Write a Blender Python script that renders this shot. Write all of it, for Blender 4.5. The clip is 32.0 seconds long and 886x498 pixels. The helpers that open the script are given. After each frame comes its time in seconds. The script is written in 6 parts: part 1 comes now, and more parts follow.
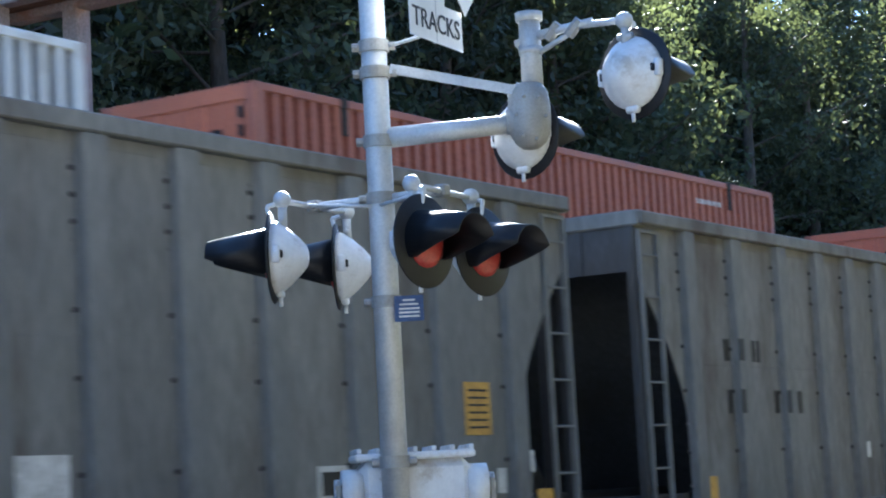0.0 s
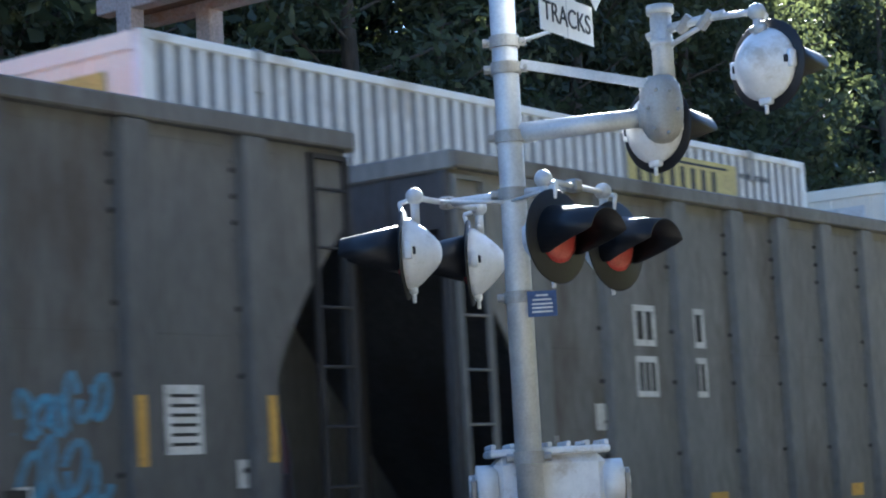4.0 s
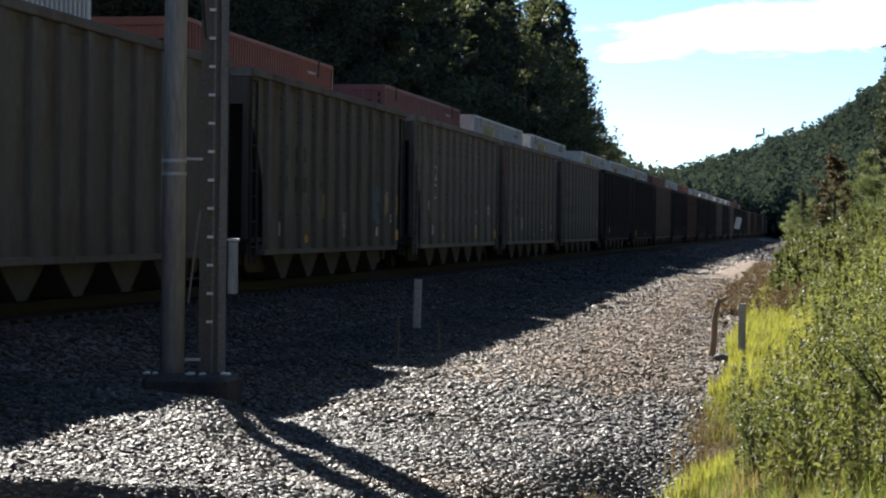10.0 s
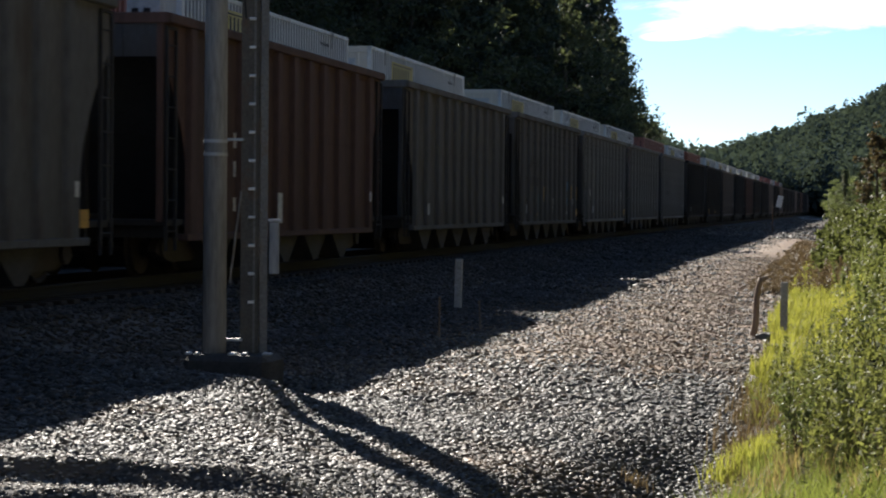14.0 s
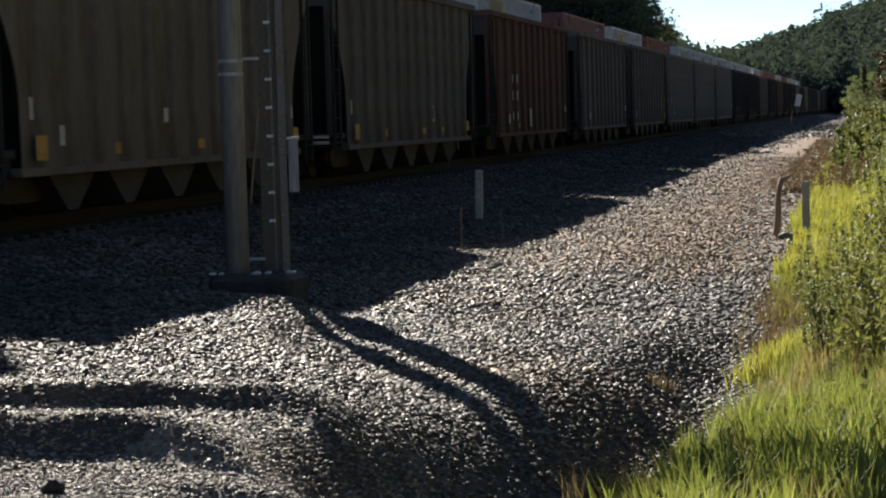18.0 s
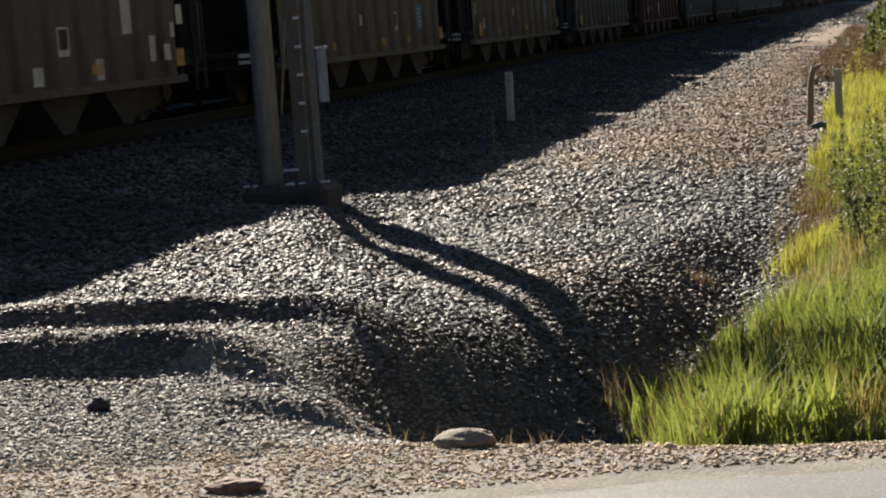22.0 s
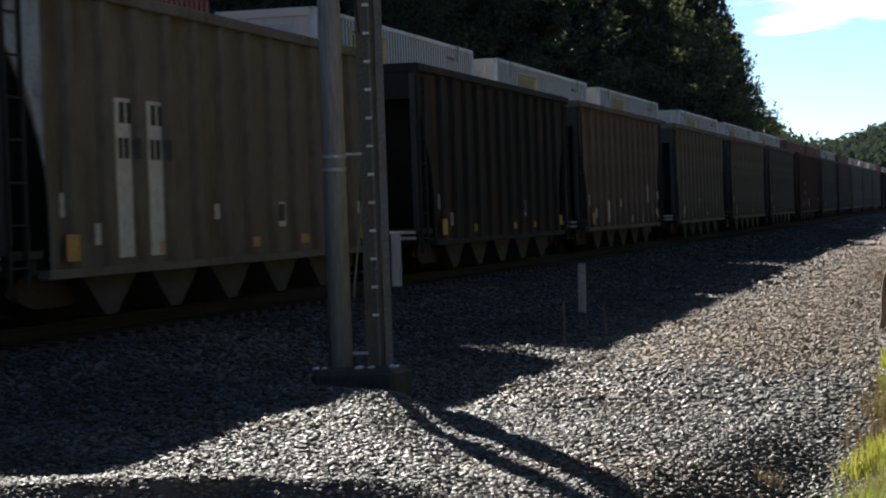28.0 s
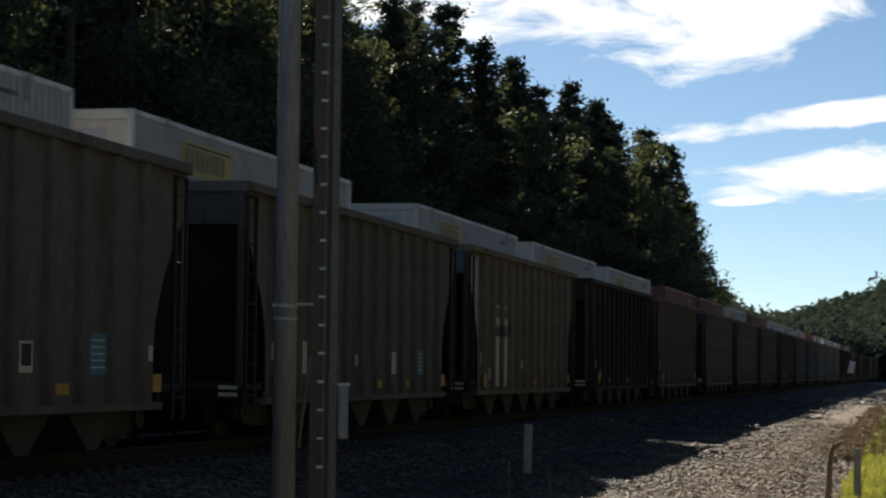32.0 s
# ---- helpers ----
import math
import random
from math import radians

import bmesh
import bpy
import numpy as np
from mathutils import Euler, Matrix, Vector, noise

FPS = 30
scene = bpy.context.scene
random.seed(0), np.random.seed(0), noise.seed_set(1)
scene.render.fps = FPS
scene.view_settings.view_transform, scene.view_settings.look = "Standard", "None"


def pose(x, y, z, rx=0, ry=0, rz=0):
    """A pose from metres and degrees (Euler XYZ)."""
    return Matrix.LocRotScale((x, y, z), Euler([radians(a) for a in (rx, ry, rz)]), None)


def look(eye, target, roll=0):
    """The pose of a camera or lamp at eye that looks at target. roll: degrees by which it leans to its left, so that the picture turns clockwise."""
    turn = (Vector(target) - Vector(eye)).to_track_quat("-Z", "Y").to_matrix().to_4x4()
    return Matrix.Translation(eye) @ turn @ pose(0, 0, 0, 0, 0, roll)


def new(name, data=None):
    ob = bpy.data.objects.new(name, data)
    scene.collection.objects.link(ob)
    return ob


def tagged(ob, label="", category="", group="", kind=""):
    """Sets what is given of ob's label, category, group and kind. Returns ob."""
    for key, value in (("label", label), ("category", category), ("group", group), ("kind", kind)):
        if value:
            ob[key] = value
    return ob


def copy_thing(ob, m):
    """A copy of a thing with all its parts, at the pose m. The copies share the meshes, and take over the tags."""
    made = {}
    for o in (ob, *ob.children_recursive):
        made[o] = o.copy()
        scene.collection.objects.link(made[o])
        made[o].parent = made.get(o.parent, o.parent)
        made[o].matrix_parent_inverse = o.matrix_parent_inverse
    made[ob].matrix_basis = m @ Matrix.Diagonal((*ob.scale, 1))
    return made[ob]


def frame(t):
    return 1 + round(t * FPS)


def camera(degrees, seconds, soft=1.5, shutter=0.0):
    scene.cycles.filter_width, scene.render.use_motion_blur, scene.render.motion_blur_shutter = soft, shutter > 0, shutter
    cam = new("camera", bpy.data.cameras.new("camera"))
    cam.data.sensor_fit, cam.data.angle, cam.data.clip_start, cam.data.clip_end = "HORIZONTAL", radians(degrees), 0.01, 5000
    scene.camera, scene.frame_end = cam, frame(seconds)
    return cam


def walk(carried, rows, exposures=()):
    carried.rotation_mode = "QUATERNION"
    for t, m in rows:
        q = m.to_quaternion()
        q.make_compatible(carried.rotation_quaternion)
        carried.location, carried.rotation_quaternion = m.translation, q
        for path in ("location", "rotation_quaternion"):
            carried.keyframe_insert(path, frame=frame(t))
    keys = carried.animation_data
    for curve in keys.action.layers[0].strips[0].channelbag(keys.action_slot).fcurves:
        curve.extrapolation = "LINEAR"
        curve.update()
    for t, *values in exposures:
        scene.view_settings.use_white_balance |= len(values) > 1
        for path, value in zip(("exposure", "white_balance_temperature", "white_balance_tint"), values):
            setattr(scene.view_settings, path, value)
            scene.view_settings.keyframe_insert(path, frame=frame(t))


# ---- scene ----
EYE = Vector((0.0, 0.0, 1.15))          # height above the near rail's top

# seconds, turn to the right of the track's direction, tilt up, roll, in degrees
PATH = [
    (0, -32.47, 6.49, -3.09), (0.5, -32.99, 6.66, -3.25), (1, -33.37, 6.85, -3.24), (1.5, -33.56, 7.00, -3.25),
    (2, -33.91, 7.02, -3.36), (2.5, -34.54, 6.89, -3.63), (4.5, -36.33, 6.54, -3.10), (5, -34.77, 6.63, -3.13),
    (5.5, -31.57, 7.07, -3.03), (6, -28.62, 7.28, -3.12), (6.5, -26.51, 7.67, -2.98), (6.8, -24.85, 7.86, -2.44),
    (7, -22.76, 7.87, -1.77), (7.3, -18.08, 7.43, -1.27), (7.5, -14.83, 6.85, -0.87), (7.9, -10.69, 4.52, 0.02),
    (8, -10.20, 3.70, 0.11), (8.5, -9.09, 0.24, 0.09), (9, -9.02, -0.32, 0.37), (9.5, -9.50, -0.61, 0.67),
    (10, -10.28, -0.63, 0.74), (10.5, -10.68, -0.32, 0.57), (11, -10.72, -0.43, 0.65), (11.5, -10.72, -0.82, 0.67),
    (12, -10.64, -1.10, 0.66), (12.5, -10.50, -1.15, 0.52), (13, -10.51, -1.19, 0.64), (13.5, -10.84, -1.19, 0.68),
    (14, -11.41, -1.21, 0.53), (14.5, -12.21, -1.63, 0.11), (16.5, -12.37, -2.92, -0.22), (17, -12.02, -3.35, -0.09),
    (17.5, -12.13, -3.93, -0.71), (18, -12.02, -3.65, -1.65), (18.5, -12.23, -3.15, -2.29), (19, -12.81, -3.48, -2.69),
    (19.5, -13.09, -4.15, -2.97), (20, -13.12, -4.93, -3.34), (20.5, -13.33, -5.52, -3.67), (21, -13.48, -5.81, -3.73),
    (21.5, -13.20, -6.00, -3.72), (22, -13.12, -6.26, -4.09), (22.5, -12.98, -6.32, -4.03), (23, -11.72, -5.73, -2.71),
    (23.5, -9.57, -3.59, -1.15), (24, -7.91, -1.08, -0.37), (24.5, -7.75, -0.37, 0.07), (25, -9.15, -0.63, 0.02),
    (25.5, -10.35, -0.79, -0.29), (27.5, -14.19, -0.71, -1.73), (28, -14.79, -0.95, -1.97), (28.5, -15.80, -1.07, -2.91),
    (29, -16.17, -0.87, -3.07), (29.5, -15.15, -0.70, -2.59), (30, -13.89, 0.11, -1.49), (30.5, -14.76, 0.73, -2.12),
    (31, -15.53, 1.56, -1.78), (31.5, -15.09, 3.26, -0.36), (32, -13.38, 3.35, 0.65),
]


def aim(turn, tilt, roll):
    a, p = radians(turn), radians(tilt)
    way = Vector((math.sin(a) * math.cos(p), math.cos(a) * math.cos(p), math.sin(p)))
    return look(EYE, EYE + 10 * way, roll)


EXPOSURES = [(0, 3.5, 5450, 7), (4.5, 3.4, 5600, 7), (6.0, 3.35, 5650, 7), (6.5, 2.5, 5900, 7), (7.0, 1.5, 6300, 8), (7.3, 0.75, 6700, 8), (7.6, 0.35, 7000, 8), (8.0, 0.3, 6850, 8), (8.5, 1.6, 6300, 10), (10.0, 1.6, 6200, 10),
             (14.0, 1.38, 6300, 11), (16.5, 1.4, 6500, 10), (20.0, 1.32, 6600, 11), (21.0, 1.28, 6700, 12), (22.0, 1.42, 6800, 12), (24.0, 1.25, 6500, 11), (25.0, 1.0, 6400, 10), (28.0, 1.35, 6250, 10), (29.0, 1.7, 6300, 7), (30.0, 1.6, 6100, 9),
             (31.0, 1.6, 5980, 15), (32.0, 0.85, 6700, 8)]
cam = camera(24.27, 32.0, soft=2.0, shutter=0.4)
walk(cam, [(t, aim(a, p, r)) for t, a, p, r in PATH], EXPOSURES)

# ---- daylight ----
SUN_TURN, SUN_UP = -29.0, 25.0           # degrees left of the track's direction, and above the horizon
sun_way = Vector((math.sin(radians(SUN_TURN)) * math.cos(radians(SUN_UP)),
                  math.cos(radians(SUN_TURN)) * math.cos(radians(SUN_UP)), math.sin(radians(SUN_UP))))
lamp = bpy.data.lights.new("sun", "SUN")
lamp.energy, lamp.angle, lamp.color = 5.0, radians(0.5), (1.0, 0.93, 0.82)
sun = new("sun", lamp)
sun.matrix_world = look(sun_way * 200, (0, 0, 0))

world = bpy.data.worlds.new("sky")
scene.world = world
world.use_nodes = True


def sky_nodes():
    nt = world.node_tree
    nt.nodes.clear()
    n = nt.nodes.new
    out, bg, sky = n("ShaderNodeOutputWorld"), n("ShaderNodeBackground"), n("ShaderNodeTexSky")
    sky.sky_type, sky.sun_disc = "NISHITA", False
    sky.sun_elevation, sky.sun_rotation = radians(SUN_UP), radians(SUN_TURN)
    sky.altitude, sky.air_density, sky.dust_density, sky.ozone_density = 900, 0.65, 0.2, 1.0
    co, sep = n("ShaderNodeTexCoord"), n("ShaderNodeSeparateXYZ")
    nt.links.new(co.outputs["Generated"], sep.inputs[0])

    def math_(op, a, b=None, clamp=False):
        m = n("ShaderNodeMath")
        m.operation, m.use_clamp = op, clamp
        for i, x in enumerate((a, b)):
            if x is None:
                continue
            if isinstance(x, (int, float)):
                m.inputs[i].default_value = x
            else:
                nt.links.new(x, m.inputs[i])
        return m.outputs[0]

    turn = math_("MULTIPLY", math_("ARCTAN2", sep.outputs["X"], sep.outputs["Y"]), 57.2958)
    up = math_("MULTIPLY", math_("ARCSINE", sep.outputs["Z"]), 57.2958)
    com = n("ShaderNodeCombineXYZ")
    nt.links.new(math_("MULTIPLY", turn, 0.5), com.inputs[0])
    nt.links.new(math_("MULTIPLY", up, 1.5), com.inputs[1])
    mp = n("ShaderNodeMapping")
    mp.inputs["Rotation"].default_value = (0, 0, radians(-12))
    nt.links.new(com.outputs[0], mp.inputs["Vector"])

    def wisps(scale, detail, rough):
        t = n("ShaderNodeTexNoise")
        t.inputs["Scale"].default_value, t.inputs["Detail"].default_value = scale, detail
        t.inputs["Roughness"].default_value, t.inputs["Distortion"].default_value = rough, 0.6
        nt.links.new(mp.outputs[0], t.inputs["Vector"])
        return t.outputs["Fac"]

    fine = wisps(0.55, 8, 0.62)
    cover = None
    # cirrus streaks: turn and height of the middle, half length, half thickness, slant, all in degrees
    for az, el, a, b, slant in CIRRUS:
        c, s_ = math.cos(radians(slant)), math.sin(radians(slant))
        dx, dy = math_("SUBTRACT", turn, az), math_("SUBTRACT", up, el)
        p = math_("DIVIDE", math_("ADD", math_("MULTIPLY", dx, c), math_("MULTIPLY", dy, s_)), a)
        q = math_("DIVIDE", math_("SUBTRACT", math_("MULTIPLY", dy, c), math_("MULTIPLY", dx, s_)), b)
        d = math_("SUBTRACT", 1.0, math_("ADD", math_("MULTIPLY", p, p), math_("MULTIPLY", q, q)))
        cover = d if cover is None else math_("MAXIMUM", cover, d)
    edge = math_("ADD", math_("MULTIPLY", cover, 0.9), math_("MULTIPLY", math_("SUBTRACT", fine, 0.5), 2.6))
    ramp = n("ShaderNodeValToRGB")
    ramp.color_ramp.elements[0].position, ramp.color_ramp.elements[1].position = 0.12, 0.62
    nt.links.new(edge, ramp.inputs[0])
    mix = n("ShaderNodeMix"); mix.data_type = "RGBA"
    mix.inputs["B"].default_value = (12.5, 12.7, 13.0, 1)
    nt.links.new(ramp.outputs[0], mix.inputs["Factor"])
    cool = n("ShaderNodeMix"); cool.data_type, cool.blend_type = "RGBA", "MULTIPLY"
    cool.inputs["Factor"].default_value, cool.inputs["B"].default_value = 1.0, (0.88, 1.0, 1.07, 1)
    nt.links.new(sky.outputs[0], cool.inputs["A"])
    nt.links.new(cool.outputs["Result"], mix.inputs["A"])
    nt.links.new(mix.outputs["Result"], bg.inputs[0])
    bg.inputs[1].default_value = SKY
    nt.links.new(bg.outputs[0], out.inputs[0])


CIRRUS = [(-12.0, 11.6, 8.5, 2.6, 5), (-6.5, 10.4, 5.6, 2.3, 2), (-3.2, 7.0, 4.8, 0.42, 7), (-0.4, 5.6, 6.4, 0.9, 3), (-5.0, 4.75, 1.0, 0.16, 3), (-4.6, 1.3, 2.5, 0.45, 0)]
SKY = 0.05
sky_nodes()


# ---- materials ----
def material(name, base, second=None, scale=3.0, fine=40.0, rough=0.7, metal=0.0, bump=0.15, amount=0.6, stain=None,
             stain_scale=0.8, stretch=(1, 1, 1), vary=0.0, island=False, spec=0.5, bump_scale=None):
    """Base colour with broad patches, fine grain, stains and relief, all in the object's own metres."""
    m = bpy.data.materials.new(name)
    m.use_nodes = True
    nt = m.node_tree
    b = nt.nodes["Principled BSDF"]
    n, link = nt.nodes.new, nt.links.new
    co = n("ShaderNodeTexCoord")
    mp = n("ShaderNodeMapping")
    mp.inputs["Scale"].default_value = stretch
    link(co.outputs["Object"], mp.inputs[0])
    second = second or tuple(c * 0.62 for c in base)

    def noise_tex(s, detail=5, rough_=0.6):
        t = n("ShaderNodeTexNoise")
        t.inputs["Scale"].default_value, t.inputs["Detail"].default_value = s, detail
        t.inputs["Roughness"].default_value = rough_
        link(mp.outputs[0], t.inputs["Vector"])
        return t

    broad, grain = noise_tex(scale), noise_tex(fine, 3)
    ramp = n("ShaderNodeValToRGB")
    ramp.color_ramp.elements[0].position, ramp.color_ramp.elements[1].position = 0.32, 0.68
    ramp.color_ramp.elements[0].color, ramp.color_ramp.elements[1].color = (*second, 1), (*base, 1)
    link(broad.outputs["Fac"], ramp.inputs[0])
    g = n("ShaderNodeMix"); g.data_type, g.blend_type = "RGBA", "OVERLAY"
    g.inputs["Factor"].default_value = amount
    link(ramp.outputs[0], g.inputs["A"])
    link(grain.outputs["Fac"], g.inputs["B"])
    last = g.outputs["Result"]
    if stain:
        st = noise_tex(stain_scale, 8, 0.7)
        sr = n("ShaderNodeValToRGB")
        sr.color_ramp.elements[0].position, sr.color_ramp.elements[1].position = 0.52, 0.66
        link(st.outputs["Fac"], sr.inputs[0])
        sm = n("ShaderNodeMix"); sm.data_type = "RGBA"
        sm.inputs["B"].default_value = (*stain, 1)
        link(sr.outputs[0], sm.inputs["Factor"])
        link(last, sm.inputs["A"])
        last = sm.outputs["Result"]
    if vary:
        source = n("ShaderNodeNewGeometry").outputs["Random Per Island"] if island else n("ShaderNodeObjectInfo").outputs["Random"]
        hs = n("ShaderNodeHueSaturation")
        rg = n("ShaderNodeMapRange")
        rg.inputs["To Min"].default_value, rg.inputs["To Max"].default_value = 1 - vary, 1 + vary
        link(source, rg.inputs["Value"])
        link(rg.outputs[0], hs.inputs["Value"])
        link(last, hs.inputs["Color"])
        last = hs.outputs["Color"]
    link(last, b.inputs["Base Color"])
    rr = n("ShaderNodeMapRange")
    rr.inputs["To Min"].default_value, rr.inputs["To Max"].default_value = max(rough - 0.12, 0.03), min(rough + 0.12, 1)
    link(broad.outputs["Fac"], rr.inputs["Value"])
    link(rr.outputs[0], b.inputs["Roughness"])
    b.inputs["Metallic"].default_value = metal
    b.inputs["Specular IOR Level"].default_value = spec
    if bump:
        bt = noise_tex(bump_scale or fine, 4)
        bn = n("ShaderNodeBump")
        bn.inputs["Strength"].default_value, bn.inputs["Distance"].default_value = bump, 0.02
        link(bt.outputs["Fac"], bn.inputs["Height"])
        link(bn.outputs[0], b.inputs["Normal"])
    return m


def leaf_material(name, base, second, through_light=0.45, vary=0.35, gloss=0.3, patches=0.6):
    m = bpy.data.materials.new(name)
    m.use_nodes = True
    nt = m.node_tree
    nt.nodes.clear()
    n, link = nt.nodes.new, nt.links.new
    out, mix = n("ShaderNodeOutputMaterial"), n("ShaderNodeMixShader")
    dif, tr = n("ShaderNodeBsdfPrincipled"), n("ShaderNodeBsdfTranslucent")
    geo, ramp = n("ShaderNodeNewGeometry"), n("ShaderNodeValToRGB")
    ramp.color_ramp.elements[0].color, ramp.color_ramp.elements[1].color = (*second, 1), (*base, 1)
    co, patch, both = n("ShaderNodeTexCoord"), n("ShaderNodeTexNoise"), n("ShaderNodeMath")
    patch.inputs["Scale"].default_value, patch.inputs["Detail"].default_value = patches, 3
    link(co.outputs["Object"], patch.inputs["Vector"])
    spread, half = n("ShaderNodeMapRange"), n("ShaderNodeMath")
    spread.inputs["From Min"].default_value, spread.inputs["From Max"].default_value = 0.32, 0.68
    link(patch.outputs["Fac"], spread.inputs["Value"])
    half.operation, half.inputs[1].default_value = "MULTIPLY", 0.5
    link(geo.outputs["Random Per Island"], half.inputs[0])
    both.operation, both.use_clamp, both.inputs[1].default_value = "MULTIPLY_ADD", True, 0.5
    link(spread.outputs[0], both.inputs[0])
    link(half.outputs[0], both.inputs[2])
    link(both.outputs[0], ramp.inputs[0])
    info, hs, rg = n("ShaderNodeObjectInfo"), n("ShaderNodeHueSaturation"), n("ShaderNodeMapRange")
    rg.inputs["To Min"].default_value, rg.inputs["To Max"].default_value = 1 - vary, 1 + vary
    link(info.outputs["Random"], rg.inputs["Value"])
    link(rg.outputs[0], hs.inputs["Value"])
    link(ramp.outputs[0], hs.inputs["Color"])
    link(hs.outputs["Color"], dif.inputs["Base Color"])
    warm = n("ShaderNodeMix"); warm.data_type, warm.blend_type = "RGBA", "MULTIPLY"
    warm.inputs["Factor"].default_value, warm.inputs["B"].default_value = 1.0, (1.3, 1.3, 0.8, 1)      # light that has passed through a leaf
    link(hs.outputs["Color"], warm.inputs["A"])
    link(warm.outputs["Result"], tr.inputs["Color"])
    dif.inputs["Roughness"].default_value, dif.inputs["Specular IOR Level"].default_value = 0.65, gloss
    mix.inputs[0].default_value = through_light
    link(dif.outputs[0], mix.inputs[1])
    link(tr.outputs[0], mix.inputs[2])
    link(mix.outputs[0], out.inputs[0])
    return m


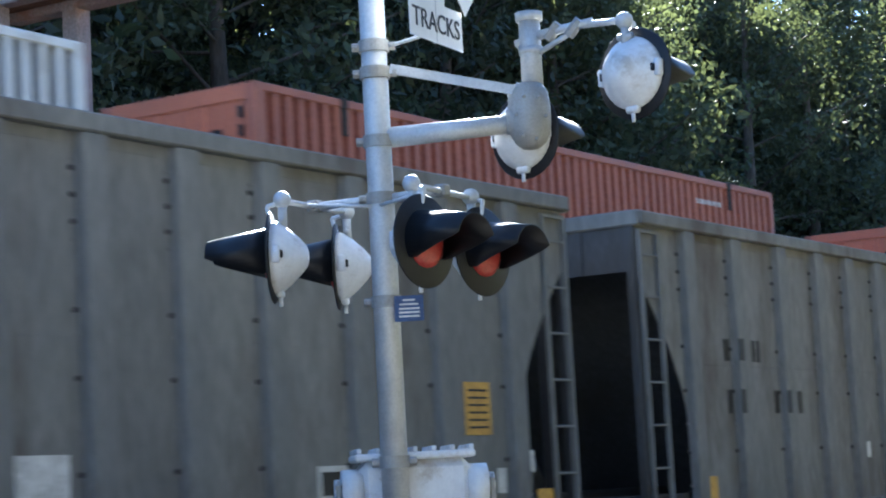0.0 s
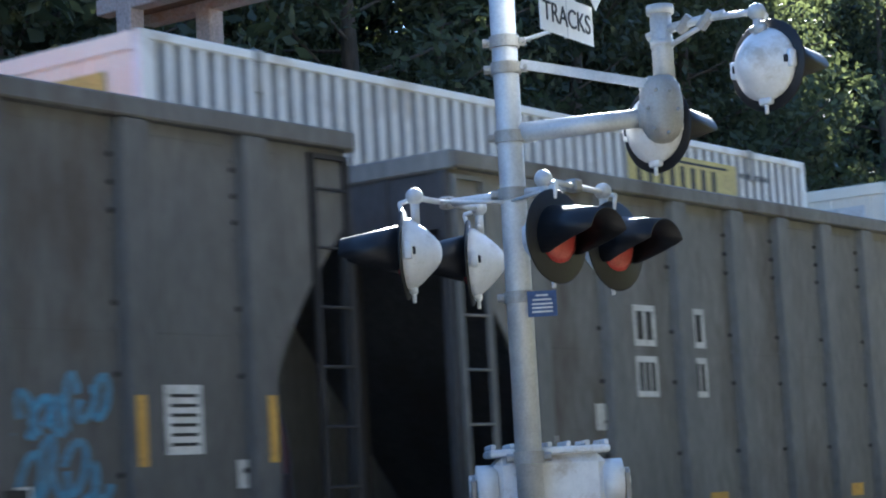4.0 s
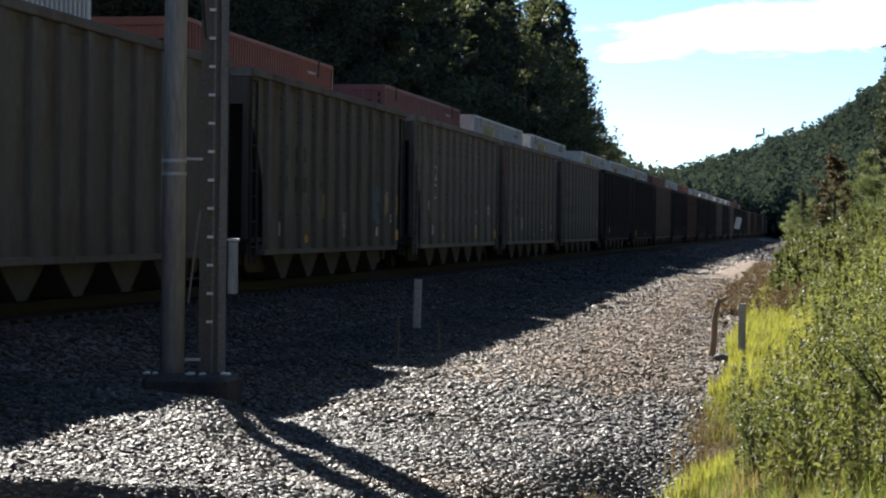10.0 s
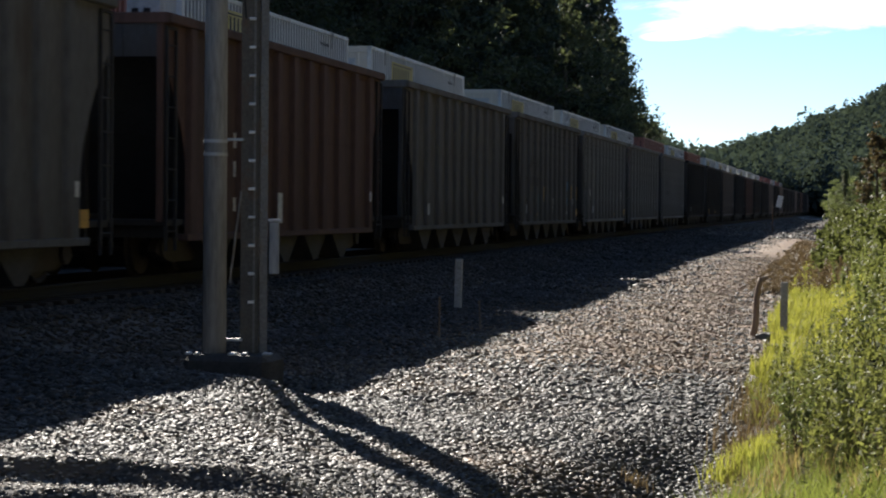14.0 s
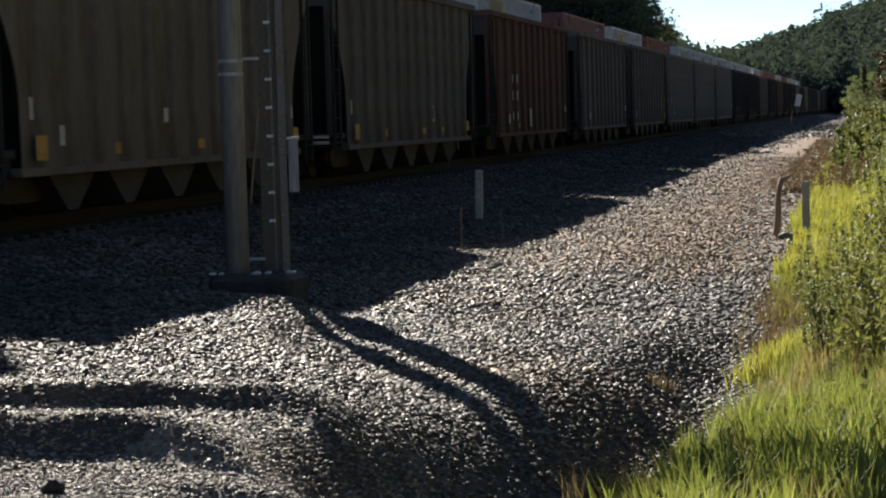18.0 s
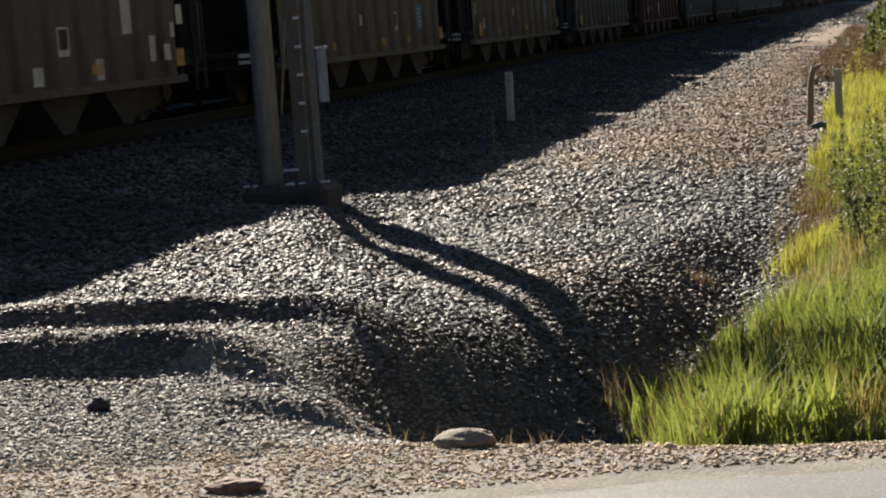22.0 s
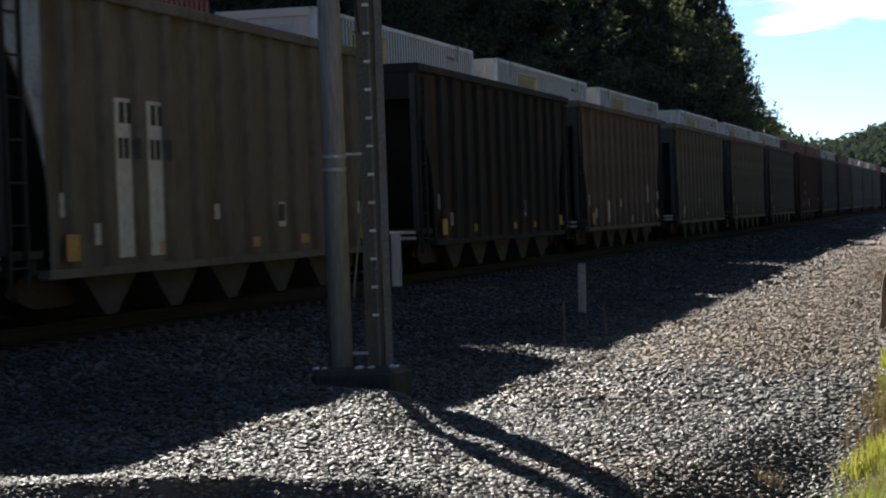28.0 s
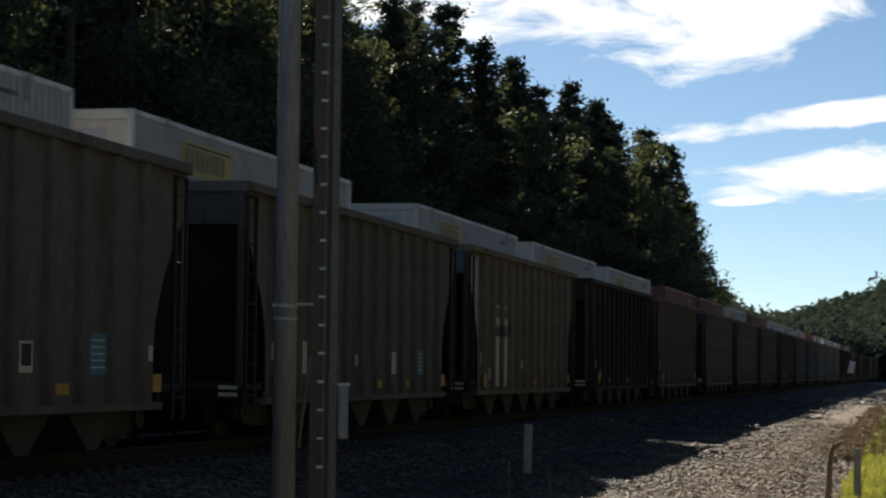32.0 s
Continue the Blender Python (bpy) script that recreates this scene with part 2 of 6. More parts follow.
M = {
    "ballast": material("ballast", (0.095, 0.089, 0.082), (0.054, 0.051, 0.047), scale=0.5, fine=28, rough=0.9, spec=0.2, bump=0.9, stain=(0.26, 0.19, 0.13), stain_scale=0.22, bump_scale=22),
    "stone": material("gravel_stone", (0.158, 0.145, 0.128), (0.078, 0.071, 0.062), scale=0.6, fine=30, rough=0.62, bump=0.2, vary=0.6, island=True, stain=(0.165, 0.112, 0.07), stain_scale=0.25, spec=0.14),
    # train shade, along with coal dust, put into the stone's colour
    "shade_coaly": material("coal_dusted_stone", (0.075, 0.07, 0.066), (0.035, 0.033, 0.031), scale=0.6, fine=30, rough=0.9, bump=0.2, vary=0.5, island=True),
    "tan": material("tan_gravel", (0.43, 0.33, 0.21), (0.26, 0.195, 0.125), scale=1.2, fine=30, rough=0.9, bump=0.2, vary=0.5, island=True),
    "dust": material("gravel_dust", (0.30, 0.278, 0.245), (0.19, 0.174, 0.153), scale=2.2, fine=55, rough=0.95, bump=0.8, amount=0.7, bump_scale=60, spec=0.15),
    "palestone": material("dusty_stone", (0.30, 0.275, 0.238), (0.18, 0.164, 0.142), scale=1.2, fine=40, rough=0.8, bump=0.2, vary=0.4, island=True, spec=0.14),
    "rock": material("tan_rock", (0.27, 0.21, 0.15), (0.16, 0.125, 0.09), scale=8, fine=40, rough=0.9, bump=0.6),
    "forest": material("forest_floor", (0.05, 0.045, 0.025), (0.03, 0.032, 0.018), scale=0.3, fine=3, rough=1.0, bump=0.5),
    "asphalt": material("asphalt", (0.22, 0.215, 0.205), (0.14, 0.137, 0.13), scale=0.8, fine=90, rough=0.9, bump=0.5, amount=0.95),
    "earth": material("dusty_earth", (0.20, 0.137, 0.084), (0.115, 0.075, 0.048), scale=1.1, fine=34, rough=0.65, bump=0.8, amount=0.8, stain=(0.185, 0.145, 0.10), stain_scale=0.6, vary=0.5, island=True, bump_scale=26, spec=0.15),
    "soil": material("soil", (0.12, 0.10, 0.055), (0.07, 0.065, 0.035), scale=0.7, fine=14, rough=0.95, bump=0.6),
    "rail": material("rail_steel", (0.018, 0.0155, 0.014), rough=0.75, metal=0.0, fine=30),
    "tie": material("tie_wood", (0.05, 0.04, 0.032), rough=0.9, fine=20, stretch=(1, 6, 1)),
    "galv": material("galvanised_steel", (0.58, 0.59, 0.59), (0.44, 0.45, 0.46), scale=6, fine=60, rough=0.55, metal=0.45, bump=0.05, amount=0.25),
    "cast": material("cast_aluminium", (0.38, 0.375, 0.355), (0.29, 0.28, 0.26), scale=5, fine=70, rough=0.6, metal=0.35, bump=0.1, amount=0.25, stain=(0.27, 0.24, 0.20), stain_scale=3),
    "hood": material("black_enamel", (0.011, 0.011, 0.013), rough=0.5, bump=0.03, fine=50, spec=0.4),
    "cup": material("white_enamel", (0.74, 0.75, 0.76), (0.60, 0.61, 0.63), scale=7, fine=50, rough=0.45, bump=0.05, amount=0.2, stain=(0.45, 0.42, 0.38), stain_scale=4),
    "lens": material("red_glass", (0.42, 0.055, 0.045), (0.33, 0.04, 0.035), scale=20, fine=90, rough=0.18, bump=0.4),
    "sign": material("white_sheeting", (0.80, 0.80, 0.78), (0.70, 0.70, 0.68), scale=4, fine=30, rough=0.5, bump=0.02, amount=0.15),
    "postwhite": material("dirty_white_post_paint", (0.46, 0.45, 0.43), (0.33, 0.32, 0.30), scale=5, fine=30, rough=0.7, bump=0.1, stain=(0.22, 0.2, 0.17), stain_scale=3),
    "ink": material("black_paint", (0.015, 0.015, 0.015), rough=0.6, bump=0),
    "blue": material("blue_sheeting", (0.035, 0.08, 0.20), (0.03, 0.06, 0.15), rough=0.45, bump=0, scale=10),
    "concrete": material("concrete", (0.42, 0.40, 0.37), (0.28, 0.27, 0.25), scale=2.5, fine=35, rough=0.9, bump=0.4),
    # concrete darkened for the shade that the footing stands in
    "footing": material("stained_concrete", (0.085, 0.077, 0.07), (0.045, 0.042, 0.039), scale=3, fine=30, rough=0.95, bump=0.5),
    "pole": material("weathered_pole", (0.39, 0.395, 0.40), (0.28, 0.282, 0.285), scale=2, fine=24, rough=0.75, bump=0.25, stretch=(1, 1, 0.15)),
    "mast": material("weathered_mast", (0.27, 0.255, 0.23), (0.18, 0.165, 0.145), scale=2, fine=30, rough=0.7, metal=0.3, bump=0.2, stain=(0.20, 0.13, 0.08), stain_scale=2),
    "rustmast": material("rusty_mast", (0.15, 0.132, 0.108), (0.095, 0.082, 0.066), scale=2, fine=30, rough=0.8, bump=0.2, stain=(0.16, 0.09, 0.05), stain_scale=2),
    "rust": material("rust", (0.22, 0.11, 0.06), (0.12, 0.065, 0.04), rough=0.85, fine=30, bump=0.4),
    "wheel": material("wheel_steel", (0.07, 0.055, 0.045), rough=0.7, metal=0.4, fine=20),
    "endgrey": material("sooty_grey_steel", (0.07, 0.075, 0.08), (0.036, 0.038, 0.042), scale=0.8, fine=16, rough=0.6, bump=0.12, stain=(0.04, 0.037, 0.035), stain_scale=0.9, stretch=(1, 1, 0.4)),
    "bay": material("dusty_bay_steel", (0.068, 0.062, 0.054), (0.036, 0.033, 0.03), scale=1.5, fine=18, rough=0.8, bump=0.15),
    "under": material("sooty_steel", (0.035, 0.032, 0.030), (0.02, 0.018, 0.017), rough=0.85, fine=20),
    "wood": material("grey_wood", (0.30, 0.21, 0.14), (0.19, 0.13, 0.09), scale=3, fine=30, rough=0.85, stretch=(1, 1, 0.12), bump=0.4),
    "bark": material("bark", (0.13, 0.10, 0.075), (0.07, 0.055, 0.04), scale=5, fine=16, rough=0.95, bump=0.8, stretch=(1, 1, 0.3)),
    "darkstem": material("dark_stem", (0.045, 0.037, 0.03), (0.025, 0.021, 0.018), scale=6, fine=30, rough=0.9, bump=0.4),
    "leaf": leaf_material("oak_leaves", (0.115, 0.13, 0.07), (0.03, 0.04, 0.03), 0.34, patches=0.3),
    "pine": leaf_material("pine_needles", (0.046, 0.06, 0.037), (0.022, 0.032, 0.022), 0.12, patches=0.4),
    # lighter copies of the wood's leaves; sunlight put into their colour
    "lit_bankleaf": leaf_material("bank_leaves", (0.15, 0.175, 0.085), (0.06, 0.08, 0.045), 0.42, patches=0.5),
    "lit_bankpine": leaf_material("bank_pine_needles", (0.085, 0.105, 0.06), (0.04, 0.052, 0.034), 0.25, patches=0.4),
    "rustleaf": leaf_material("rust_red_leaves", (0.11, 0.078, 0.052), (0.06, 0.055, 0.038), 0.35, patches=0.8),
    "bankweed": leaf_material("bank_weed_leaves", (0.20, 0.22, 0.095), (0.09, 0.11, 0.05), 0.4, patches=0.35),
    "weed": leaf_material("weed_leaves", (0.25, 0.26, 0.10), (0.12, 0.135, 0.055), 0.4, patches=0.7),
    "lowgrass": leaf_material("low_grass", (0.29, 0.285, 0.07), (0.17, 0.18, 0.05), 0.42, patches=0.5),
    "shrub": leaf_material("willow_leaves", (0.20, 0.225, 0.10), (0.06, 0.08, 0.035), 0.35, patches=1.5),
    "grass": leaf_material("grass_blades", (0.235, 0.27, 0.08), (0.085, 0.10, 0.037), 0.42, patches=2.2),
    "straw": leaf_material("straw", (0.42, 0.34, 0.18), (0.25, 0.19, 0.10), 0.35),
    "dry": leaf_material("dry_weeds", (0.20, 0.145, 0.10), (0.095, 0.066, 0.05), 0.3),
    # distance haze put into the far woods' leaf colour
    "hazy_hilltree": leaf_material("far_woods", (0.075, 0.098, 0.092), (0.045, 0.06, 0.057), 0.2, 0.35, 0.0, 0.03),
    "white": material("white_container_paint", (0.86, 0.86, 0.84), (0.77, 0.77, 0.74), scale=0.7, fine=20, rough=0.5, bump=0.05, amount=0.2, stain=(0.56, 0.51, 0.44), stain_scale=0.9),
    # white end walls tinted warm for the light that falls on them
    "cream": material("cream_container_paint", (0.84, 0.77, 0.64), (0.76, 0.69, 0.57), scale=0.7, fine=20, rough=0.5, bump=0.05, amount=0.2),
    # darker paint for the wall's hollows, standing in for groove shade and grime
    "white_hollow_shade": material("grimy_white_container_paint", (0.44, 0.45, 0.45), (0.34, 0.345, 0.345), scale=0.7, fine=20, rough=0.6, bump=0.05, amount=0.25),
    "orange_hollow_shade": material("grimy_orange_container_paint", (0.34, 0.115, 0.07), (0.28, 0.075, 0.04), scale=0.7, fine=20, rough=0.65, bump=0.06),
    "red_hollow_shade": material("grimy_red_container_paint", (0.26, 0.10, 0.078), (0.2, 0.08, 0.065), scale=0.7, fine=20, rough=0.65, bump=0.06),
    # brighter orange for end walls, the light on them put into colour
    "lit_orange_end": material("bright_orange_container_paint", (0.52, 0.165, 0.085), (0.42, 0.13, 0.07), scale=0.7, fine=20, rough=0.5, bump=0.05, amount=0.2),
    "orange": material("orange_container_paint", (0.41, 0.142, 0.085), (0.30, 0.105, 0.067), scale=0.7, fine=20, rough=0.55, bump=0.06, amount=0.25, stain=(0.30, 0.10, 0.06), stain_scale=0.8),
    "red": material("red_container_paint", (0.36, 0.135, 0.10), (0.27, 0.105, 0.085), scale=0.7, fine=20, rough=0.55, bump=0.06, amount=0.25, stain=(0.2, 0.08, 0.05), stain_scale=0.8),
    "yellow": material("yellow_panel", (0.60, 0.49, 0.14), (0.46, 0.37, 0.11), scale=2, fine=25, rough=0.5, bump=0),
    "bluewhite": material("pale_blue_paint", (0.42, 0.50, 0.60), (0.30, 0.36, 0.44), scale=1.2, fine=25, rough=0.6, bump=0.03, stain=(0.16, 0.15, 0.15), stain_scale=1.5),
    "placard": material("white_placard", (0.72, 0.72, 0.70), (0.5, 0.5, 0.48), scale=6, fine=25, rough=0.6, bump=0),
    "amber": material("yellow_placard", (0.62, 0.36, 0.06), (0.45, 0.25, 0.05), scale=6, fine=25, rough=0.6, bump=0),
    "teal": material("teal_spray_paint", (0.05, 0.24, 0.30), (0.10, 0.16, 0.18), scale=4, fine=20, rough=0.6, bump=0),
    "sprayblue": material("blue_spray_paint", (0.06, 0.26, 0.46), (0.10, 0.20, 0.28), scale=4, fine=20, rough=0.6, bump=0),
    "gantry": material("pale_pink_steel", (0.42, 0.35, 0.33), (0.30, 0.25, 0.23), scale=1.2, fine=20, rough=0.6, bump=0.1, stain=(0.35, 0.20, 0.14), stain_scale=1.2),
}
CAR_PAINT = {
    "grey": material("grey_hopper_steel", (0.232, 0.23, 0.215), (0.148, 0.149, 0.14), scale=0.45, fine=14, rough=0.8, bump=0.12, amount=0.4, spec=0.25, stain=(0.11, 0.095, 0.08), stain_scale=0.5, stretch=(1, 1, 0.35)),
    "bright": material("bright_red_panel_paint", (0.27, 0.065, 0.06), (0.20, 0.052, 0.05), scale=0.8, fine=20, rough=0.6, bump=0.05, amount=0.3, stain=(0.2, 0.06, 0.05), stain_scale=1.5),
    "dark": material("dark_grey_hopper_steel", (0.158, 0.156, 0.15), (0.098, 0.096, 0.092), scale=0.45, fine=14, rough=0.8, bump=0.12, amount=0.4, spec=0.25, stain=(0.085, 0.07, 0.058), stain_scale=0.5, stretch=(1, 1, 0.35)),
    "blue": material("faded_blue_end_paint", (0.13, 0.19, 0.30), (0.09, 0.13, 0.20), scale=0.8, fine=20, rough=0.6, bump=0.05, amount=0.3, stain=(0.08, 0.09, 0.11), stain_scale=1.5),
    "brown": material("brown_grey_hopper_steel", (0.19, 0.155, 0.132), (0.113, 0.092, 0.079), scale=0.45, fine=14, rough=0.8, bump=0.12, amount=0.4, spec=0.25, stain=(0.085, 0.062, 0.045), stain_scale=0.5, stretch=(1, 1, 0.35)),
    "red": material("oxide_red_hopper_steel", (0.135, 0.08, 0.065), (0.085, 0.054, 0.045), scale=0.45, fine=14, rough=0.8, bump=0.12, amount=0.4, spec=0.25, stain=(0.07, 0.045, 0.035), stain_scale=0.5, stretch=(1, 1, 0.35)),
    "olive": material("tan_hopper_steel", (0.205, 0.186, 0.154), (0.125, 0.113, 0.094), scale=0.45, fine=14, rough=0.8, bump=0.12, amount=0.4, spec=0.25, stain=(0.11, 0.085, 0.055), stain_scale=0.5, stretch=(1, 1, 0.35)),
    "black": material("black_hopper_steel", (0.032, 0.031, 0.031), (0.02, 0.0195, 0.019), scale=0.45, fine=14, rough=0.8, bump=0.12, amount=0.4, spec=0.25, stain=(0.07, 0.05, 0.04), stain_scale=0.5, stretch=(1, 1, 0.35)),
}


# ---- mesh helpers ----
def part(name, bm, mat, parent=None, label="", smooth=False):
    me = bpy.data.meshes.new(name)
    if smooth:
        for f in bm.faces:
            f.smooth = True
    bm.to_mesh(me)
    bm.free()
    me.materials.append(mat)
    ob = new(name, me)
    if parent:
        ob.parent = parent
    if label:
        tagged(ob, label)
    return ob


def share(ob, m, parent=None):
    """Another piece on the same mesh."""
    c = new(ob.name.split(".")[0], ob.data)
    c.parent = parent or ob.parent
    c.matrix_basis = m
    return c


def box(bm, lo, hi, bevel=0.0):
    made = bmesh.ops.create_cube(bm, size=1.0)
    vs = made["verts"]
    for v in vs:
        v.co = Vector([(a + b) / 2 + c * (b - a) for a, b, c in zip(lo, hi, v.co)])
    if bevel:
        es = list({e for v in vs for e in v.link_edges})
        bmesh.ops.bevel(bm, geom=es, offset=bevel, segments=1, affect="EDGES")


def block(lo, hi, bevel=0.0):
    bm = bmesh.new()
    box(bm, lo, hi, bevel)
    return bm


def rod(bm, a, b, r, r2=None, seg=12, caps=True):
    a, b = Vector(a), Vector(b)
    d = b - a
    m = Matrix.Translation((a + b) / 2) @ d.to_track_quat("Z", "Y").to_matrix().to_4x4()
    bmesh.ops.create_cone(bm, cap_ends=caps, segments=seg, radius1=r, radius2=r if r2 is None else r2, depth=d.length, matrix=m)


def rods(*args, seg=12):
    bm = bmesh.new()
    for a in args:
        rod(bm, a[0], a[1], a[2], a[3] if len(a) > 3 else None, seg)
    return bm


def prism(bm, outline, depth, m):
    """A flat outline (x, z) made solid along y, put at m."""
    lo = [bm.verts.new(m @ Vector((x, 0, z))) for x, z in outline]
    hi = [bm.verts.new(m @ Vector((x, depth, z))) for x, z in outline]
    bm.faces.new(lo)
    bm.faces.new(hi[::-1])
    for i in range(len(lo)):
        j = (i + 1) % len(lo)
        bm.faces.new((lo[j], lo[i], hi[i], hi[j]))
    bmesh.ops.recalc_face_normals(bm, faces=bm.faces[:])


def lathe(bm, profile, m, seg=24):
    """A profile of (radius, along) turned round the local z axis."""
    rings = []
    for r, h in profile:
        rings.append([bm.verts.new(m @ Vector((r * math.cos(2 * math.pi * i / seg), r * math.sin(2 * math.pi * i / seg), h))) for i in range(seg)])
    for p, q in zip(rings, rings[1:]):
        for i in range(seg):
            j = (i + 1) % seg
            bm.faces.new((p[i], p[j], q[j], q[i]))
    bmesh.ops.remove_doubles(bm, verts=bm.verts[:], dist=1e-5)


def mesh_np(name, verts, faces, mat, smooth=False):
    """A mesh from arrays: verts n x 3, faces m x 3 or m x 4."""
    me = bpy.data.meshes.new(name)
    verts, faces = np.asarray(verts, dtype=np.float32), np.asarray(faces, dtype=np.int32)
    k = faces.shape[1]
    me.vertices.add(len(verts))
    me.vertices.foreach_set("co", verts.ravel())
    me.loops.add(faces.size)
    me.loops.foreach_set("vertex_index", faces.ravel())
    me.polygons.add(len(faces))
    me.polygons.foreach_set("loop_start", np.arange(0, faces.size, k, dtype=np.int32))
    if smooth:
        me.polygons.foreach_set("use_smooth", np.ones(len(faces), dtype=bool))
    me.update(calc_edges=True)
    me.materials.append(mat)
    return me


def empty(name, m=None):
    ob = new(name)
    if m is not None:
        ob.matrix_world = m
    return ob


def lettering(text, size, mat, m, parent, name="lettering"):
    """Letters as a thin mesh, with the built-in font, centred, standing in the local xz plane."""
    cu = bpy.data.curves.new("letters", "FONT")
    cu.body, cu.size, cu.align_x, cu.align_y, cu.extrude = text, size, "CENTER", "CENTER", 0.002
    tmp = new("letters", cu)
    me = bpy.data.meshes.new_from_object(tmp)
    bpy.data.objects.remove(tmp)
    me.materials.clear()
    me.materials.append(mat)
    ob = new(name, me)
    ob.parent = parent
    ob.matrix_basis = m @ pose(0, 0, 0, 90)
    return ob


rng = np.random.default_rng(7)


# ---- ground ----
NEAR_TRACK, FAR_TRACK = -11.75, -17.05
# ground beyond x 12 is raised, added to cut the low sky
SIDE_X = [-3000, -400, -120, -60, -34, -23, -20.4, -19.5, -9.5, -8.3, -5.6, -3.4, -1.9, -0.6, 0.6, 4, 12, 60, 400, 3000]
SIDE_Z = [60, 45, 22, 8, 1.2, -0.8, -0.7, -0.24, -0.24, -0.70, -0.80, -0.82, -0.95, -0.95, -0.65, 1.1, 4.4, 27, 60, 90]


def blend(a, b, x):
    t = np.clip((x - a) / (b - a), 0, 1)
    return t * t * (3 - 2 * t)


def ground_z(x, y):
    """Height of the ground; arrays or numbers."""
    x, y = np.asarray(x, float), np.asarray(y, float)
    z = np.interp(x, SIDE_X, SIDE_Z)
    # ditch beside the bench, ending at the road's bank
    crest = np.interp(y, [9, 11, 13, 15.5, 19, 25], [-3.1, -3.2, -3.0, -2.7, -2.2, -1.7])
    z = z - np.interp(y, [10, 12.5, 15, 25], [0.86, 0.82, 0.80, 0.7]) * blend(0, np.interp(y, [11, 15], [1.85, 1.8]), x - crest) * (1 - blend(-1.8, -0.4, x + np.interp(y, [12.5, 15.5], [0.3, 0]))) * blend(8.5, 10.0, y) * (1 - blend(15.5, 26, y))
    # wind-rows of dumped gravel near the crossing
    on = blend(-8.6, -7.2, x) * (1 - blend(-3.4, -2.1, x))
    first = np.interp(x, [-8, -5.3, -4.7, -4.25, -3.4, -3.1, -2.3], [11.0, 11.2, 11.4, 11.5, 11.2, 11.0, 10.2])
    second = np.interp(x, [-8, -4.6, -3.8, -3.4, -2.6], [9.5, 9.58, 9.7, 9.6, 8.8])
    first, second = first + 0.05 * np.sin(3.1 * x) + 0.03 * np.sin(7.3 * x + 1), second + 0.05 * np.sin(2.7 * x + 2) + 0.03 * np.sin(8.1 * x)
    a, b = y - first, y - second
    z = z + on * (np.interp(x, [-5.9, -4.6], [0.045, 0.125]) * np.exp(-(a / np.where(a < 0, 0.13, 0.5)) ** 2) + 0.175 * np.exp(-(b / np.where(b < 0, 0.17, 0.5)) ** 2))
    z = z + 0.13 * np.exp(-((x + 2.75) / 0.4) ** 2 - ((y - 8.7) / np.where(y < 8.7, 0.12, 0.35)) ** 2)
    # the bench lies higher towards the crossing, and round the pole's footing
    rim = np.interp(x, [-9, -6.6, -5.6, -4.8, -4, -3], [20.5, 19.8, 19.2, 16.4, 14.2, 12.4])
    z = z + 0.34 * blend(-9.2, -8.0, x) * (1 - blend(-3.2, -2.0, x)) * (1 - blend(-1.3, 1.9, y - rim)) + 0.16 * blend(35, 75, y) * blend(-9.2, -8.0, x) * (1 - blend(-4, -2, x))
    # hollow before the footing
    z = z - 0.2 * np.exp(-((x + 6.5) / 0.85) ** 4 - ((y - 20.45) / 0.75) ** 2)
    # the road climbs to the crossing
    road_z = np.interp(x, [-3000, -60, -23, -20, -9, -4, 60, 3000], [60, 8, -0.5, -0.03, -0.03, -0.45, -0.6, 20])
    k = 1 - blend(7.2, 9.6, y + 0.10 * (x + 1))
    near = blend(-16, -9, y)
    z = z * (1 - k * near) + road_z * k * near
    # small lumps
    z = z + 0.025 * np.sin(x * 2.1 + 0.7 * np.sin(y * 1.3)) * np.sin(y * 1.7 + 0.5) * (1 - k)
    # wooded ridge far up the line, rising to the right
    turn = np.degrees(np.arctan2(x, np.maximum(y, 1)))
    ridge = np.interp(turn, [-30, -9, -4.6, -3.4, -2.2, -1.2, 0.2, 1.4, 4, 14, 40], [70, 30, 0, 9, 18, 23, 30, 34, 43, 57, 58])
    z = z + np.where(np.abs(turn) < 60, ridge * blend(430, 760, y), 0)
    return z


def verge_x(y):
    """Where the gravel ends and the green begins."""
    y = np.asarray(y, float)
    return np.interp(y, [8.7, 10.5, 11.8, 13, 13.8, 14.6, 16.4, 19, 22, 26, 31, 36, 60, 120, 300], [-1.05, -1.4, -1.55, -1.72, -1.6, -1.3, -0.95, -0.9, -1.1, -1.25, -1.15, -1.5, -1.7, -2.2, -4.0]) + 0.08 * np.sin(y * 2.3) + 0.05 * np.sin(y * 5.9)


def grid_sheet(xs, ys, lift=0.0):
    gx, gy = np.meshgrid(xs, ys)
    v = np.stack([gx, gy, ground_z(gx, gy) + lift], -1).reshape(-1, 3)
    nx, ny = len(xs), len(ys)
    i = (np.arange(ny - 1)[:, None] * nx + np.arange(nx - 1)[None]).ravel()
    return v, np.stack([i, i + 1, i + nx + 1, i + nx], 1)


xs = np.unique(np.concatenate([np.array([-3000, -1500, -800, -400, -200]), np.arange(-120, -24, 6), np.arange(-24, -6.5, 0.2), np.arange(-6.5, -1.4, 0.08), np.arange(-1.4, 4, 0.16), np.arange(4, 20, 1.0), np.arange(20, 120, 8), np.array([160, 240, 400, 800, 1500, 3000])]))
ys = np.unique(np.concatenate([np.array([-3000, -1000, -300, -100, -40]), np.arange(-20, 7, 1.0), np.arange(7, 12.6, 0.05), np.arange(12.6, 30, 0.16), np.arange(30, 70, 0.5), np.arange(70, 300, 5), np.arange(300, 1000, 20), np.array([1000, 1300, 1800, 3000])]))
v, f = grid_sheet(xs, ys)
